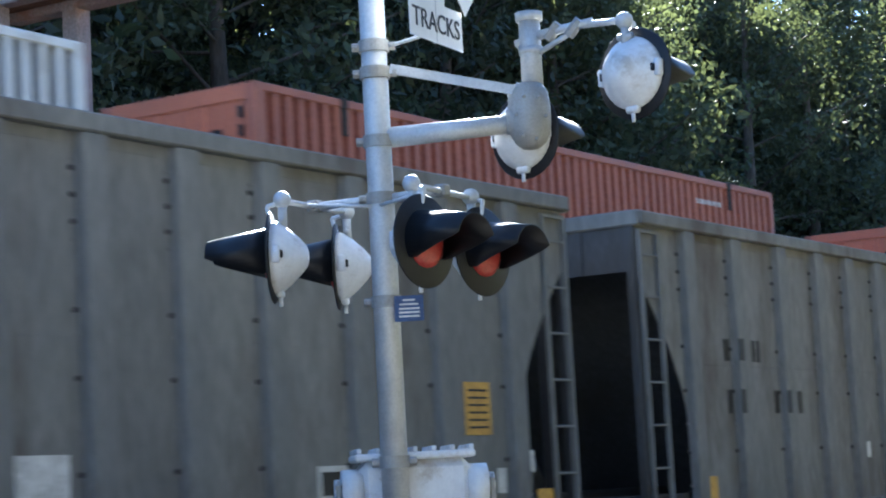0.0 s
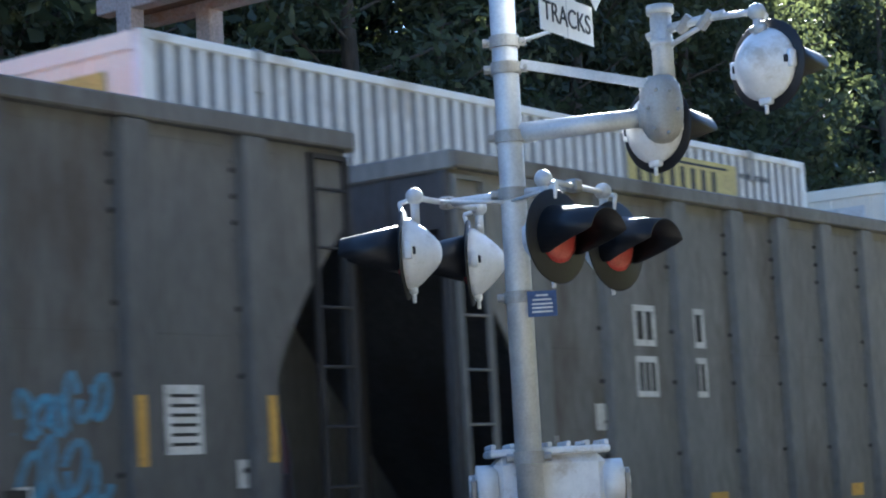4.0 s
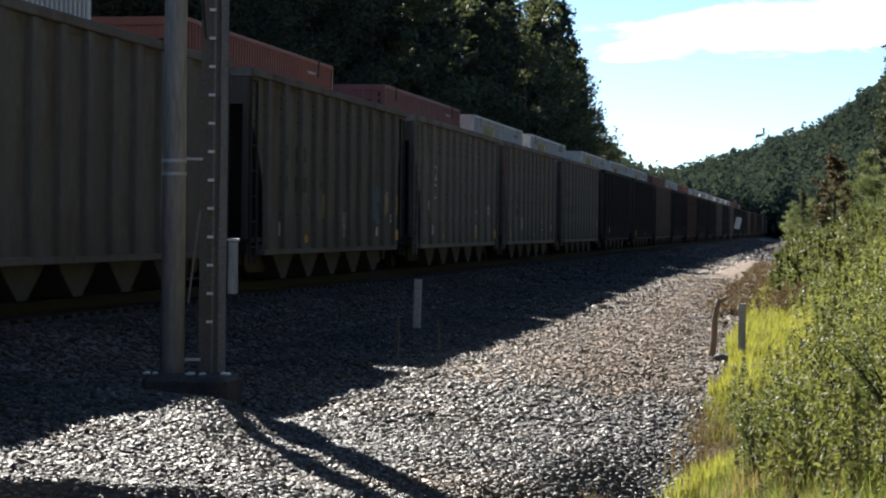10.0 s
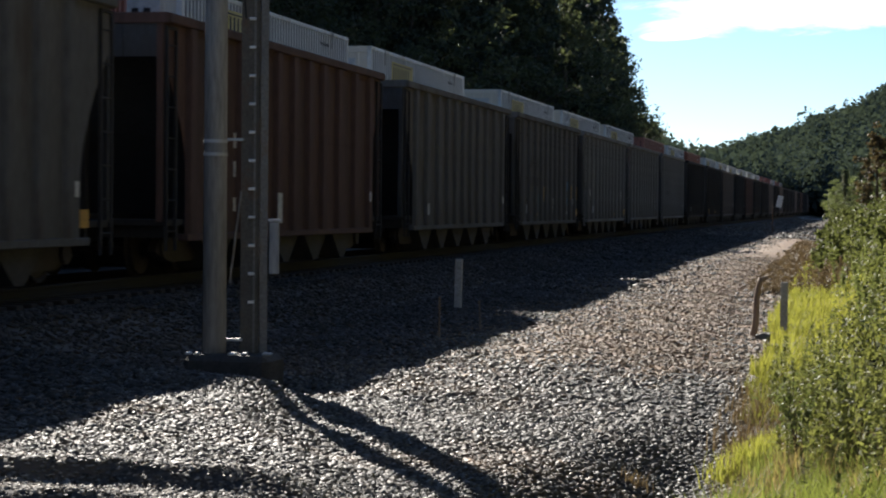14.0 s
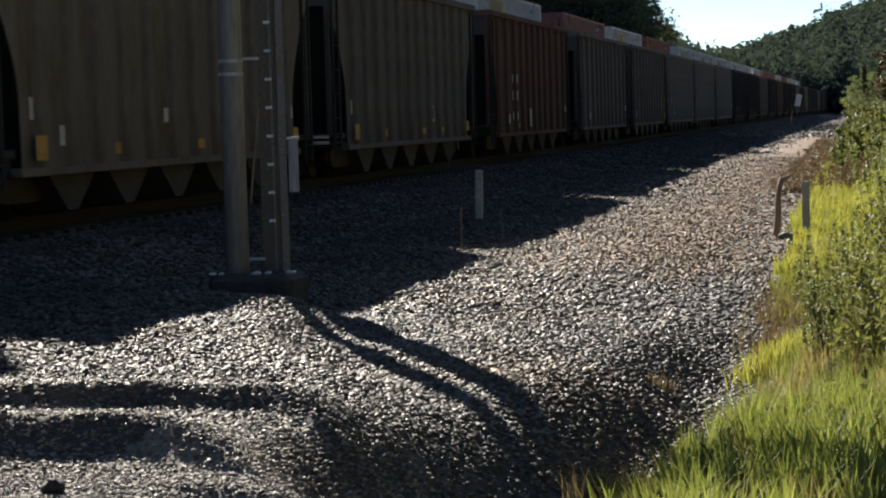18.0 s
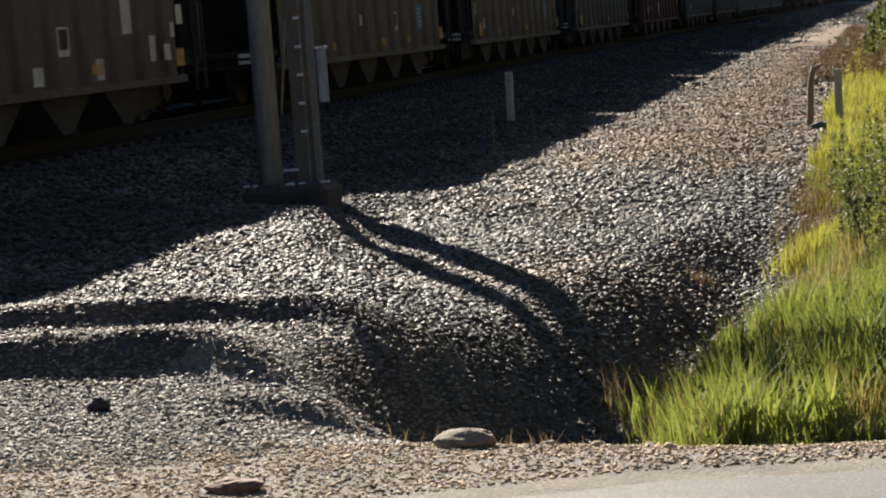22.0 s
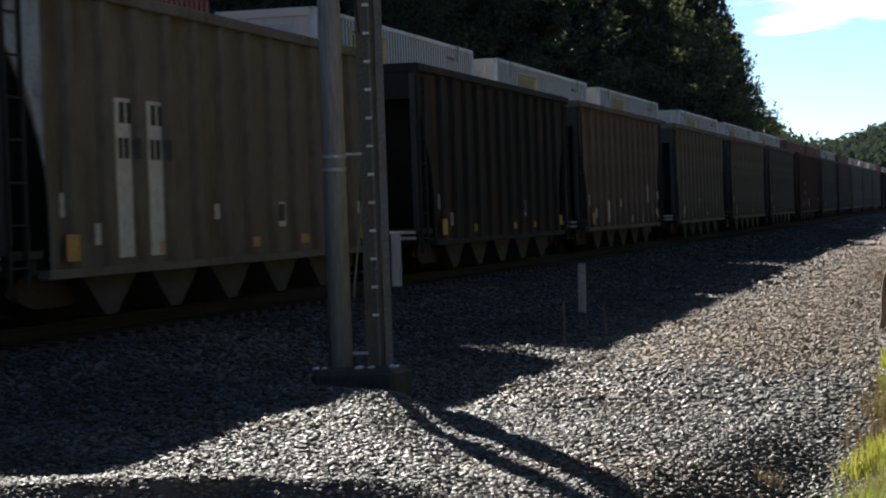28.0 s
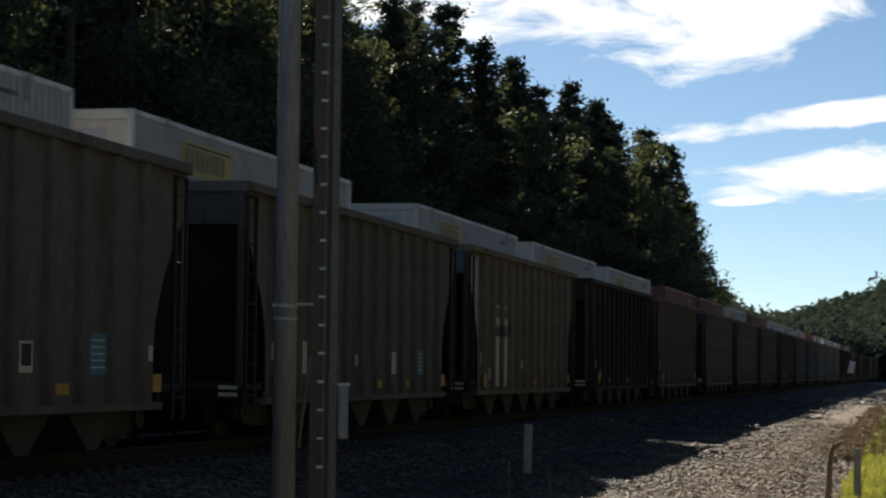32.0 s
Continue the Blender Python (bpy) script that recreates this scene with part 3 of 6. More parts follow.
ground = new("ground", mesh_np("ground", v, f, M["ballast"], True))
tagged(ground, "grey crushed-stone ballast bench and wooded slopes beside the tracks", "ground", kind="structure")
# earth under the weeds and the woods takes the second slot
ground.data.materials.append(M["soil"])
ground.data.materials.append(M["forest"])
ground.data.materials.append(M["dust"])
ground.data.materials.append(M["earth"])
ground.data.materials.append(M["shade_coaly"])
cx = v[f].mean(1)
soil = (cx[:, 0] > verge_x(cx[:, 1]) + 0.1) & (cx[:, 1] > 8.2)
worn = np.exp(-((cx[:, 0] + 3.3) / 2.2) ** 2) * blend(22, 29, cx[:, 1]) + 0.12 * np.sin(cx[:, 0] * 4.1 + np.sin(cx[:, 1] * 0.9)) * np.sin(cx[:, 1] * 1.3 + 0.4) > 0.5
wooded = (cx[:, 0] < -23) | (cx[:, 1] > 380) | (cx[:, 0] > 9)
# slot 5 lays the shade-darkened stone along the track
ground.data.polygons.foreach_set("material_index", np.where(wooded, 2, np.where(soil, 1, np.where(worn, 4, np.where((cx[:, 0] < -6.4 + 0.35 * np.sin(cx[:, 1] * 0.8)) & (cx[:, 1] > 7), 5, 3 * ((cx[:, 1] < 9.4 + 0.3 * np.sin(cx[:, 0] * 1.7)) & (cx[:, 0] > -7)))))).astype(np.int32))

# asphalt road over the crossing, laid 2 cm proud, with a ragged edge
rx = np.unique(np.concatenate([np.arange(-60, -20, 4), np.arange(-20, 14, 0.25), np.arange(14, 80, 6)]))
edge = np.interp(rx, [-9, -6, -2, -1, 0, 10], [6.0, 5.7, 6.58, 6.98, 7.15, 7.6]) + 0.05 * np.sin(rx * 1.7) + 0.03 * np.sin(rx * 7.3 + 1)
rows_y = np.linspace(0, 1, 14)
gx, gr = np.meshgrid(rx, rows_y)
gy = -4.5 + gr * (np.interp(gx, rx, edge) + 4.5)
zz = np.interp(gx, [-60, -23, -20, -9, -4, 60], [8, -0.5, -0.01, -0.01, -0.425, -0.575]) + 0.02 - 0.05 * (gr > 0.99)
v = np.stack([gx, gy, zz], -1).reshape(-1, 3)
n_ = len(rx)
i = (np.arange(13)[:, None] * n_ + np.arange(n_ - 1)[None]).ravel()
road = new("road", mesh_np("road", v, np.stack([i, i + 1, i + n_ + 1, i + n_], 1), M["asphalt"], True))
tagged(road, "worn grey asphalt road running over the level crossing", "road", kind="structure")


def stones(name, count, x0, x1, y0, y1, size, label, mat, keep=None, power=1.0):
    """Loose crushed stones as one uncounted heap, each a small uneven lump resting on the ground."""
    r = rng.random((count, 2))
    x, y = x0 + (x1 - x0) * r[:, 0], y0 + (y1 - y0) * r[:, 1] ** power
    if keep is not None:
        k = keep(x, y)
        x, y = x[k], y[k]
    n = len(x)
    s = size * (0.5 + 0.95 * rng.random(n) ** 2) * np.interp(y, [5.5, 8.8, 11.0, 14], [0.36, 0.45, 0.66, 1.0])
    base = np.array([(1, 0, 0), (0, 1, 0), (-1, 0, 0), (0, -1, 0), (0.2, 0.1, 0.75), (0, 0, -0.5)], float)
    tri = np.array([(0, 1, 4), (1, 2, 4), (2, 3, 4), (3, 0, 4), (1, 0, 5), (2, 1, 5), (3, 2, 5), (0, 3, 5)])
    p = base[None] * (0.65 + 0.7 * rng.random((n, 6, 1))) + 0.18 * rng.standard_normal((n, 6, 3))
    a = rng.random(n) * 6.283
    p[..., 2] *= 0.62
    p[..., 0] *= 1.18
    t = rng.normal(0, 0.44, n)
    ca, sa, ct, st = np.cos(a), np.sin(a), np.cos(t), np.sin(t)
    px, py, pz = p[..., 0], p[..., 1], p[..., 2]
    py, pz = ct[:, None] * py - st[:, None] * pz, st[:, None] * py + ct[:, None] * pz
    px, py = ca[:, None] * px - sa[:, None] * py, sa[:, None] * px + ca[:, None] * py
    v = np.stack([px, py, pz], -1) * s[:, None, None]
    v += np.stack([x, y, ground_z(x, y) + 0.2 * s], -1)[:, None]
    f = (tri[None] + (np.arange(n) * 6)[:, None, None]).reshape(-1, 3)
    ob = new(name, mesh_np(name, v.reshape(-1, 3), f, mat))
    return tagged(ob, label, "gravel", kind="stuff")


def on_bench(x, y):
    return (x < verge_x(y) + 0.12) & (y > np.interp(x, [-6, -2, -1, 0], [5.75, 6.68, 7.1, 7.3]))


def clean_stone_kept(x, y):
    """Thins the clean stone towards the track, where shade and coal dust are painted."""
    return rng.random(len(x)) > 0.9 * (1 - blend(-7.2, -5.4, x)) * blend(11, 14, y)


def tan_edge(x):
    """How far the tan gravel of the road's shoulder reaches."""
    return np.interp(x, [-5, -2.5, -1.2, 0.4], [6.9, 7.6, 8.6, 9.4])


stones("gravel", 120000, -8.4, -0.6, 5.6, 20, 0.026, "loose grey crushed stone on the trackside bench", M["stone"], lambda x, y: on_bench(x, y) & (y > tan_edge(x) - 0.25 * rng.random(len(x))) & clean_stone_kept(x, y))
stones("gravel", 42000, -8.8, -1.0, 20, 46, 0.034, "loose grey crushed stone on the trackside bench", M["stone"],
       lambda x, y: on_bench(x, y) & clean_stone_kept(x, y) & (rng.random(len(x)) > 0.97 * np.exp(-((x + 3.3) / 2.2) ** 2) * blend(22, 29, y)), 1.3)
stones("gravel", 14000, -9.6, -1.6, 125, 330, 0.09, "grey crushed stone far along the bench", M["stone"], on_bench, 1.5)
# darker stone laid where the train's shade falls
stones("gravel", 60000, -10.4, -5.2, 10, 60, 0.04, "crushed stone darkened for train shade and coal dust on the shoulder", M["shade_coaly"], lambda x, y: rng.random(len(x)) > blend(-6.7, -5.2, x + 0.3 * np.sin(y * 0.7)))
stones("gravel", 26000, -10.2, -1.6, 46, 130, 0.055, "loose grey crushed stone on the trackside bench", M["stone"],
       lambda x, y: on_bench(x, y) & clean_stone_kept(x, y) & (rng.random(len(x)) > 0.97 * np.exp(-((x + 3.3) / 2.2) ** 2)), 1.5)

stones("gravel", 30000, -10.4, -4.6, 60, 150, 0.07, "crushed stone darkened for train shade and coal dust, far along", M["shade_coaly"], lambda x, y: rng.random(len(x)) > blend(-6.7, -5.2, x + 0.3 * np.sin(y * 0.7)), 1.3)

stones("gravel", 60000, -5.0, 0.4, 5.7, 9.6, 0.021, "fine tan gravel along the road's edge", M["tan"],
       lambda x, y: (y > np.interp(x, [-6, -2, -1, 0], [5.75, 6.64, 7.04, 7.2])) & (y < tan_edge(x) + 0.6 * rng.random(len(x)) ** 2))

stones("gravel", 60000, -7.0, -1.2, 23, 80, 0.029, "dusty brown gravel and earth on the trackside bench", M["earth"],
       lambda x, y: on_bench(x, y) & (rng.random(len(x)) < 1.2 * blend(22, 29, y) * np.exp(-((x + 3.3) / 2.2) ** 2)), 1.4)

stones("gravel", 60000, -7.6, -1.7, 7.2, 12.2, 0.027, "dusty pale chips over the dumped gravel", M["palestone"],
       lambda x, y: on_bench(x, y) & (y > tan_edge(x) - 0.2) & (rng.random(len(x)) > blend(10.2, 12.2, y)))

# ---- tracks ----
def track(name, x, lift, label, ties):
    t = tagged(empty(name, pose(x, 0, lift)), label, "railway track", kind="structure")
    for sx in (-0.7525, 0.7525):
        bm = bmesh.new()
        box(bm, (sx - 0.036, -60, -0.045), (sx + 0.036, 900, 0), 0.008)
        box(bm, (sx - 0.009, -60, -0.145), (sx + 0.009, 900, -0.04))
        box(bm, (sx - 0.07, -60, -0.17), (sx + 0.07, 900, -0.145))
        part("rail", bm, M["rail"], t)
    first = part("tie", block((-1.3, -0.11, -0.34), (1.3, 0.11, -0.172), 0.012), M["tie"], t)
    first.matrix_basis = pose(0, 8.6, 0)
    for k in range(1, ties):
        share(first, pose(0, 8.6 + 0.5 * k, 0, 0, 0, random.uniform(-1, 1)))
    return t


track("railway_track", NEAR_TRACK, 0.0, "rusty steel rails on dark ties in grey ballast", 150)
track("railway_track", FAR_TRACK, 0.15, "second line of rusty rails on dark ties", 20)


# ---- near train: coal hoppers rolling away ----
CAR_PITCH, CAR_SPEED, CAR_START = 16.2, 6.35, 4.4
HALF = 7.15                              # half the length of the top chord
TOP, SILL = 4.02, 0.62
POSTS_A = [-5.96, -4.68, -3.33, -2.12, -1.07, 0, 1.07, 2.12, 3.33, 4.68, 5.96]
POSTS_B = [-5.5 + i for i in range(12)]
CARS = []                                # things and where they stand at the start


def side_outline():
    """The side sheet: cut away at both ends in a sweep from the corner down to the last post."""
    pts = [(-6.0, SILL), (6.0, SILL)]
    sweep = [(6.02 + 1.10 * (i / 12) ** 1.7, 1.45 + 1.83 * i / 12) for i in range(13)] + [(HALF - 0.02, TOP - 0.15)]
    return pts + sweep + [(-y, z) for y, z in reversed(sweep)]


def hopper_meshes():
    """The meshes that all the hoppers share: name -> (mesh, uses paint)."""
    h = {}
    bm = bmesh.new()
    prism(bm, side_outline(), 0.02, Matrix(((0, 1, 0, 1.43), (1, 0, 0, 0), (0, 0, 1, 0), (0, 0, 0, 1))))
    h["side"] = bm
    bm = bmesh.new()
    box(bm, (1.40, -HALF, TOP - 0.15), (1.56, HALF, TOP), 0.015)
    h["chord"] = bm
    bm = bmesh.new()
    box(bm, (1.36, -6.2, SILL - 0.06), (1.53, 6.2, SILL + 0.05), 0.012)
    h["sill"] = bm
    bm = bmesh.new()
    prism(bm, [(-0.155, 0), (0.155, 0), (0.135, 0.085), (0.12, 0.098), (-0.12, 0.098), (-0.135, 0.085)], TOP - 0.16 - SILL - 0.05,
          Matrix(((0, 0, 1, 1.449), (1, 0, 0, 0), (0, 1, 0, SILL + 0.05), (0, 0, 0, 1))))
    for zz in (0.35, 1.05, 1.75, 2.45, 3.05):
        for yy in (-0.175, 0.175):
            rod(bm, (1.45, yy, SILL + zz), (1.468, yy, SILL + zz), 0.018, seg=6)
    h["post"] = bm
    bm = bmesh.new()
    prism(bm, [(-0.14, 0), (0.14, 0), (0.105, 0.075), (0.07, 0.098), (-0.07, 0.098), (-0.105, 0.075)], TOP - 0.16 - SILL - 0.05,
          Matrix(((0, 0, 1, 1.449), (1, 0, 0, 0), (0, 1, 0, SILL + 0.05), (0, 0, 0, 1))))
    h["post_b"] = bm
    bm = bmesh.new()
    for y in POSTS_A:
        for zz in (TOP - 0.42, TOP - 0.62, TOP - 0.82, 2.55, 2.05, 1.35):
            rod(bm, (1.44, y - 0.185, zz), (1.472, y - 0.185, zz), 0.022, seg=8)
    h["bolts"] = bm
    bm = bmesh.new()
    for zz in (TOP - 0.24, 2.35):
        for i in range(126):
            yy = -6.25 + 0.1 * i
            if min(abs(yy - p) for p in POSTS_A) > 0.22:
                c = [bm.verts.new((1.449, yy + dy, zz + dz)) for dy, dz in ((-0.016, 0), (0, -0.016), (0.016, 0), (0, 0.016))]
                t = bm.verts.new((1.461, yy, zz))
                for a in range(4):
                    bm.faces.new((c[a], c[(a + 1) % 4], t))
    h["rivets"] = bm
    # sloping end sheet of the hold
    bm = bmesh.new()
    prism(bm, [(4.1, 0.75), (4.1, 0.80), (6.75, TOP - 0.12), (HALF, TOP - 0.12), (HALF, TOP - 0.17), (6.8, TOP - 0.20)], 2.84,
          Matrix(((0, 1, 0, -1.42), (1, 0, 0, 0), (0, 0, 1, 0), (0, 0, 0, 1))))
    h["slope"] = bm
    bm = bmesh.new()
    box(bm, (-1.52, HALF - 0.10, TOP - 0.16), (1.52, HALF + 0.03, TOP + 0.01), 0.015)
    h["endchord"] = bm
    bm = bmesh.new()
    box(bm, (-1.33, HALF - 0.05, TOP - 0.66), (1.33, HALF - 0.02, TOP - 0.14))
    for x in (-0.75, 0, 0.75):
        box(bm, (x - 0.035, HALF - 0.02, TOP - 0.66), (x + 0.035, HALF + 0.005, TOP - 0.17))
    h["lintel"] = bm
    # one discharge bay, with its gate
    bm = bmesh.new()
    prism(bm, [(-0.86, 0.60), (0.86, 0.60), (0.16, -0.02 + 0.10), (-0.16, 0.10 - 0.02)], 2.72,
          Matrix(((0, 1, 0, -1.36), (1, 0, 0, 0), (0, 0, 1, 0), (0, 0, 0, 1))))
    h["bay"] = bm
    bm = bmesh.new()
    box(bm, (-0.2, -7.5, 0.72), (0.2, 7.5, 0.98), 0.02)
    h["centre"] = bm
    bm = bmesh.new()
    box(bm, (-1.45, -0.45, 0.80), (1.45, 0.45, 0.90), 0.01)
    for yy in (-0.3, 0.3):
        box(bm, (-1.40, yy - 0.05, 0.62), (1.40, yy + 0.05, 0.80))
    h["platform"] = bm
    bm = bmesh.new()
    rod(bm, (0, 0, 0), (0, 0.62, 0), 0.07, seg=8)
    box(bm, (-0.14, 0.5, -0.14), (0.14, 0.86, 0.14), 0.03)
    h["coupler"] = bm
    bm = bmesh.new()
    top = TOP - 0.2
    prism(bm, [(-0.232, 0.42), (-0.188, 0.42), (-0.188, top - 0.04), (0.184, top - 0.04), (0.184, 0.42), (0.236, 0.42), (0.236, top), (-0.232, top)], 0.04,
          Matrix(((0, 1, 0, 1.462), (1, 0, 0, 0), (0, 0, 1, 0), (0, 0, 0, 1))))
    h["ladder"] = bm
    # corner post: an angle from the platform to the top chord
    bm = bmesh.new()
    box(bm, (1.40, HALF - 0.06, 0.86), (1.432, HALF + 0.01, TOP - 0.16), 0.006)
    box(bm, (1.335, HALF - 0.02, 0.86), (1.40, HALF + 0.01, TOP - 0.16), 0.006)
    h["cornerpost"] = bm
    bm = bmesh.new()
    box(bm, (-1.432, HALF - 0.06, 0.86), (-1.40, HALF + 0.01, TOP - 0.16), 0.006)
    box(bm, (-1.40, HALF - 0.02, 0.86), (-1.335, HALF + 0.01, TOP - 0.16), 0.006)
    h["cornerpost_b"] = bm
    # inner end post that carries the slope sheet
    bm = bmesh.new()
    box(bm, (-0.07, HALF - 0.5, 0.88), (0.07, HALF - 0.36, TOP - 0.3), 0.01)
    h["endposts"] = bm
    bm = bmesh.new()
    rod(bm, (1.485, -0.21, 0), (1.485, 0.21, 0), 0.013, seg=6)
    h["rung"] = bm
    bm = bmesh.new()
    prism(bm, [(-1.22, 0.40), (-1.05, 0.58), (-0.45, 0.66), (0.45, 0.66), (1.05, 0.58), (1.22, 0.40), (1.05, 0.34), (0.5, 0.22), (-0.5, 0.22), (-1.05, 0.34)], 0.13,
          Matrix(((0, 1, 0, -0.065), (1, 0, 0, 0), (0, 0, 1, 0), (0, 0, 0, 1))))
    h["frame"] = bm
    bm = bmesh.new()
    for sx in (-0.75, 0.75):
        s = 1 if sx > 0 else -1
        lathe(bm, [(0.0, 0.02), (0.10, 0.045), (0.13, 0.03), (0.36, -0.01), (0.42, 0.03), (0.42, -0.06), (0.455, -0.075), (0.455, -0.10), (0.0, -0.10)],
              Matrix.Translation((sx, 0, 0.455)) @ Matrix.Rotation(s * math.pi / 2, 4, "Y"), 20)
    rod(bm, (-0.9, 0, 0.455), (0.9, 0, 0.455), 0.075, seg=8)
    h["axle"] = bm
    bm = bmesh.new()
    rod(bm, (-0.04, 0, 0), (0.04, 0, 0), 0.16, seg=12)
    h["cap"] = bm
    out = {}
    for k, b in h.items():
        me = bpy.data.meshes.new(k)
        b.to_mesh(me)
        b.free()
        out[k] = me
    return out


HOPPER = hopper_meshes()
_painted = {}


def car_mesh(key, mat):
    k = (key, mat.name)
    if k not in _painted:
        me = HOPPER[key].copy()
        me.materials.append(mat)
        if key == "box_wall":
            me.materials.append(M[{M["white"]: "white_hollow_shade", M["orange"]: "orange_hollow_shade", M["red"]: "red_hollow_shade"}[mat]])
        _painted[k] = me
    return _painted[k]


def piece(name, key, mat, parent, m=None, label=""):
    ob = new(name, car_mesh(key, mat))
    ob.parent = parent
    if m is not None:
        ob.matrix_basis = m
    if label:
        tagged(ob, label)
    return ob


FLIP = pose(0, 0, 0, 0, 0, 180)


def hopper_car(paint, label, full=True, end_paint=None, posts=POSTS_A, bolted=False):
    """A coal hopper on its rails; its side at +x faces the road."""
    mat = CAR_PAINT[paint]
    end_mat = CAR_PAINT[end_paint or paint]
    car = tagged(empty("coal_hopper"), label, "hopper car", "hopper cars of the coal train")
    for m in (Matrix(), FLIP):
        near = m is not FLIP
        piece("side_sheet", "side", mat, car, m)
        piece("top_chord", "chord", mat, car, m)
        piece("side_sill", "sill", mat, car, m)
        if near or full:
            for y in posts:
                piece("side_post", "post" if posts is POSTS_A else "post_b", mat, car, m @ pose(0, y, 0))
            if posts is POSTS_A and near and bolted:
                tagged(piece("bolts", "bolts", M["under"], car), kind="stuff")
            if posts is POSTS_A:
                tagged(piece("rivets", "rivets", mat, car, m), kind="stuff")
        piece("slope_sheet", "slope", M["endgrey"], car, m, "dark sloping end sheet")
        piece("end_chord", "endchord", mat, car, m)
        piece("end_sheet", "lintel", end_mat if m is FLIP and end_paint else CAR_PAINT["black"] if paint == "black" else M["endgrey"], car, m)
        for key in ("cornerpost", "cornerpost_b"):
            piece("corner_post", key, M["endgrey"] if paint != "red" else mat, car, m)
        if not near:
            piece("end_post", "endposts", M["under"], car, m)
        piece("end_platform", "platform", M["under"], car, m @ pose(0, 6.65, 0))
        piece("coupler", "coupler", M["wheel"], car, m @ pose(0, 7.22, 0.86))
        if near or full:
            for y in (-6.89, 6.89):
                steel = mat if paint == "grey" else M["under"]
                lad = piece("ladder", "ladder", steel, car, m @ pose(0, y, 0))
                if near:
                    for i in range(7):
                        piece("rung", "rung", steel, lad, pose(0, 0, 0.72 + 0.47 * i))
        truck = empty("truck")
        truck.parent, truck.matrix_basis = car, m @ pose(0, 5.35, 0)
        for x in (-1.06, 1.06):
            piece("side_frame", "frame", M["wheel"], truck, pose(x, 0, 0))
        for y in (-0.89, 0.89):
            piece("wheelset", "axle", M["wheel"], truck, pose(0, y, 0))
            for x in (-1.14, 1.14):
                piece("bearing_cap", "cap", M["wheel"], truck, pose(x, y, 0.455))
    for y in (-4.2, -2.1, 0, 2.1, 4.2):
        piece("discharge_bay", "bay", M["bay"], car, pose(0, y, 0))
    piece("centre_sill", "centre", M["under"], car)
    return car


def plate(car, name, y0, y1, z0, z1, mat, label="", proud=0.0):
    """A thin plate or patch of paint on the side that faces the road; where a post stands in the way it sits on the post's face."""
    bm = bmesh.new()
    y0, y1 = y0 + car_shift[car.name], y1 + car_shift[car.name]
    mid = (y0 + y1) / 2
    on_post = min(abs(mid - p) for p in car_posts[car.name]) < 0.13
    x = (1.5485 if on_post else 1.452) + proud
    box(bm, (x, y0, z0), (x + 0.006, y1, z1))
    return part(name, bm, mat, car, label)


def marks(car, y0, y1, z0, z1, n, mat, proud=0.0):
    """Lettering that stays plain upright bars of its size and colour."""
    w = (y1 - y0) / n
    for i in range(n):
        plate(car, "mark", y0 + w * (i + 0.12), y0 + w * (i + 0.80), z0, z1, mat, "", proud)


car_posts, car_shift = {}, {}


def scrawl(car, name, y0, z0, w, h, mat, seed, label, strokes=7, thick=0.05, face=1.4535):
    """Spray-painted loops that spell nothing, as a thin ribbon of paint."""
    r = random.Random(seed)
    y0 += car_shift[car.name]
    g_ = empty(name)
    g_.parent = car
    tagged(g_, label)
    for s in range(strokes):
        bm = bmesh.new()
        cy, cz = y0 + w * (s + 0.5) / strokes, z0 + h * r.uniform(0.35, 0.65)
        a0, ry, rz = r.uniform(0, 6), w / strokes * r.uniform(0.35, 0.75), h * r.uniform(0.25, 0.5)
        turn = r.uniform(2.8, 6.0)
        lean = r.uniform(-0.3, 0.5)
        last = None
        for i in range(15):
            a = a0 + turn * i / 14
            cc = Vector((face + 0.0004 * s, cy + ry * math.cos(a) + lean * rz * math.sin(a), cz + rz * math.sin(a)))
            d = Vector((0, math.cos(a) + 0.2, math.sin(a))).normalized() * thick * 0.5
            pair = (bm.verts.new(cc - d), bm.verts.new(cc + d))
            if last:
                bm.faces.new((last[0], last[1], pair[1], pair[0]))
            last = pair
        g = bmesh.ops.extrude_face_region(bm, geom=bm.faces[:])
        for e in g["geom"]:
            if isinstance(e, bmesh.types.BMVert):
                e.co.x += 0.003
        part("stroke", bm, mat, g_)
    return g_


PAINTS = {1: "grey", 0: "grey", -1: "grey", -2: "dark", -3: "dark", -4: "red", -5: "dark", -6: "olive", -7: "olive", -8: "brown", -9: "black",
          -10: "olive", -11: "dark", -12: "dark", -13: "grey"}
LABELS = {"grey": "weathered grey steel coal hopper with upright side posts", "brown": "dirty brown-grey coal hopper with upright side posts",
          "red": "faded oxide-red coal hopper with upright side posts", "olive": "dusty tan coal hopper with upright side posts",
          "dark": "dirty dark-grey coal hopper with upright side posts",
          "black": "soot-black coal hopper with upright side posts"}
FILLER = ["brown", "black", "black", "black", "brown", "black", "red", "black", "black", "brown", "black"]

SLACK = {0: -0.21, 1: -0.5, -1: 0.6, -2: 1.12, -3: 1.6, -4: 1.15, -5: 0.8, -6: 1.08, -7: 1.48, -8: 0.55, -9: 0.95, -10: 0.2, -11: 0.7}

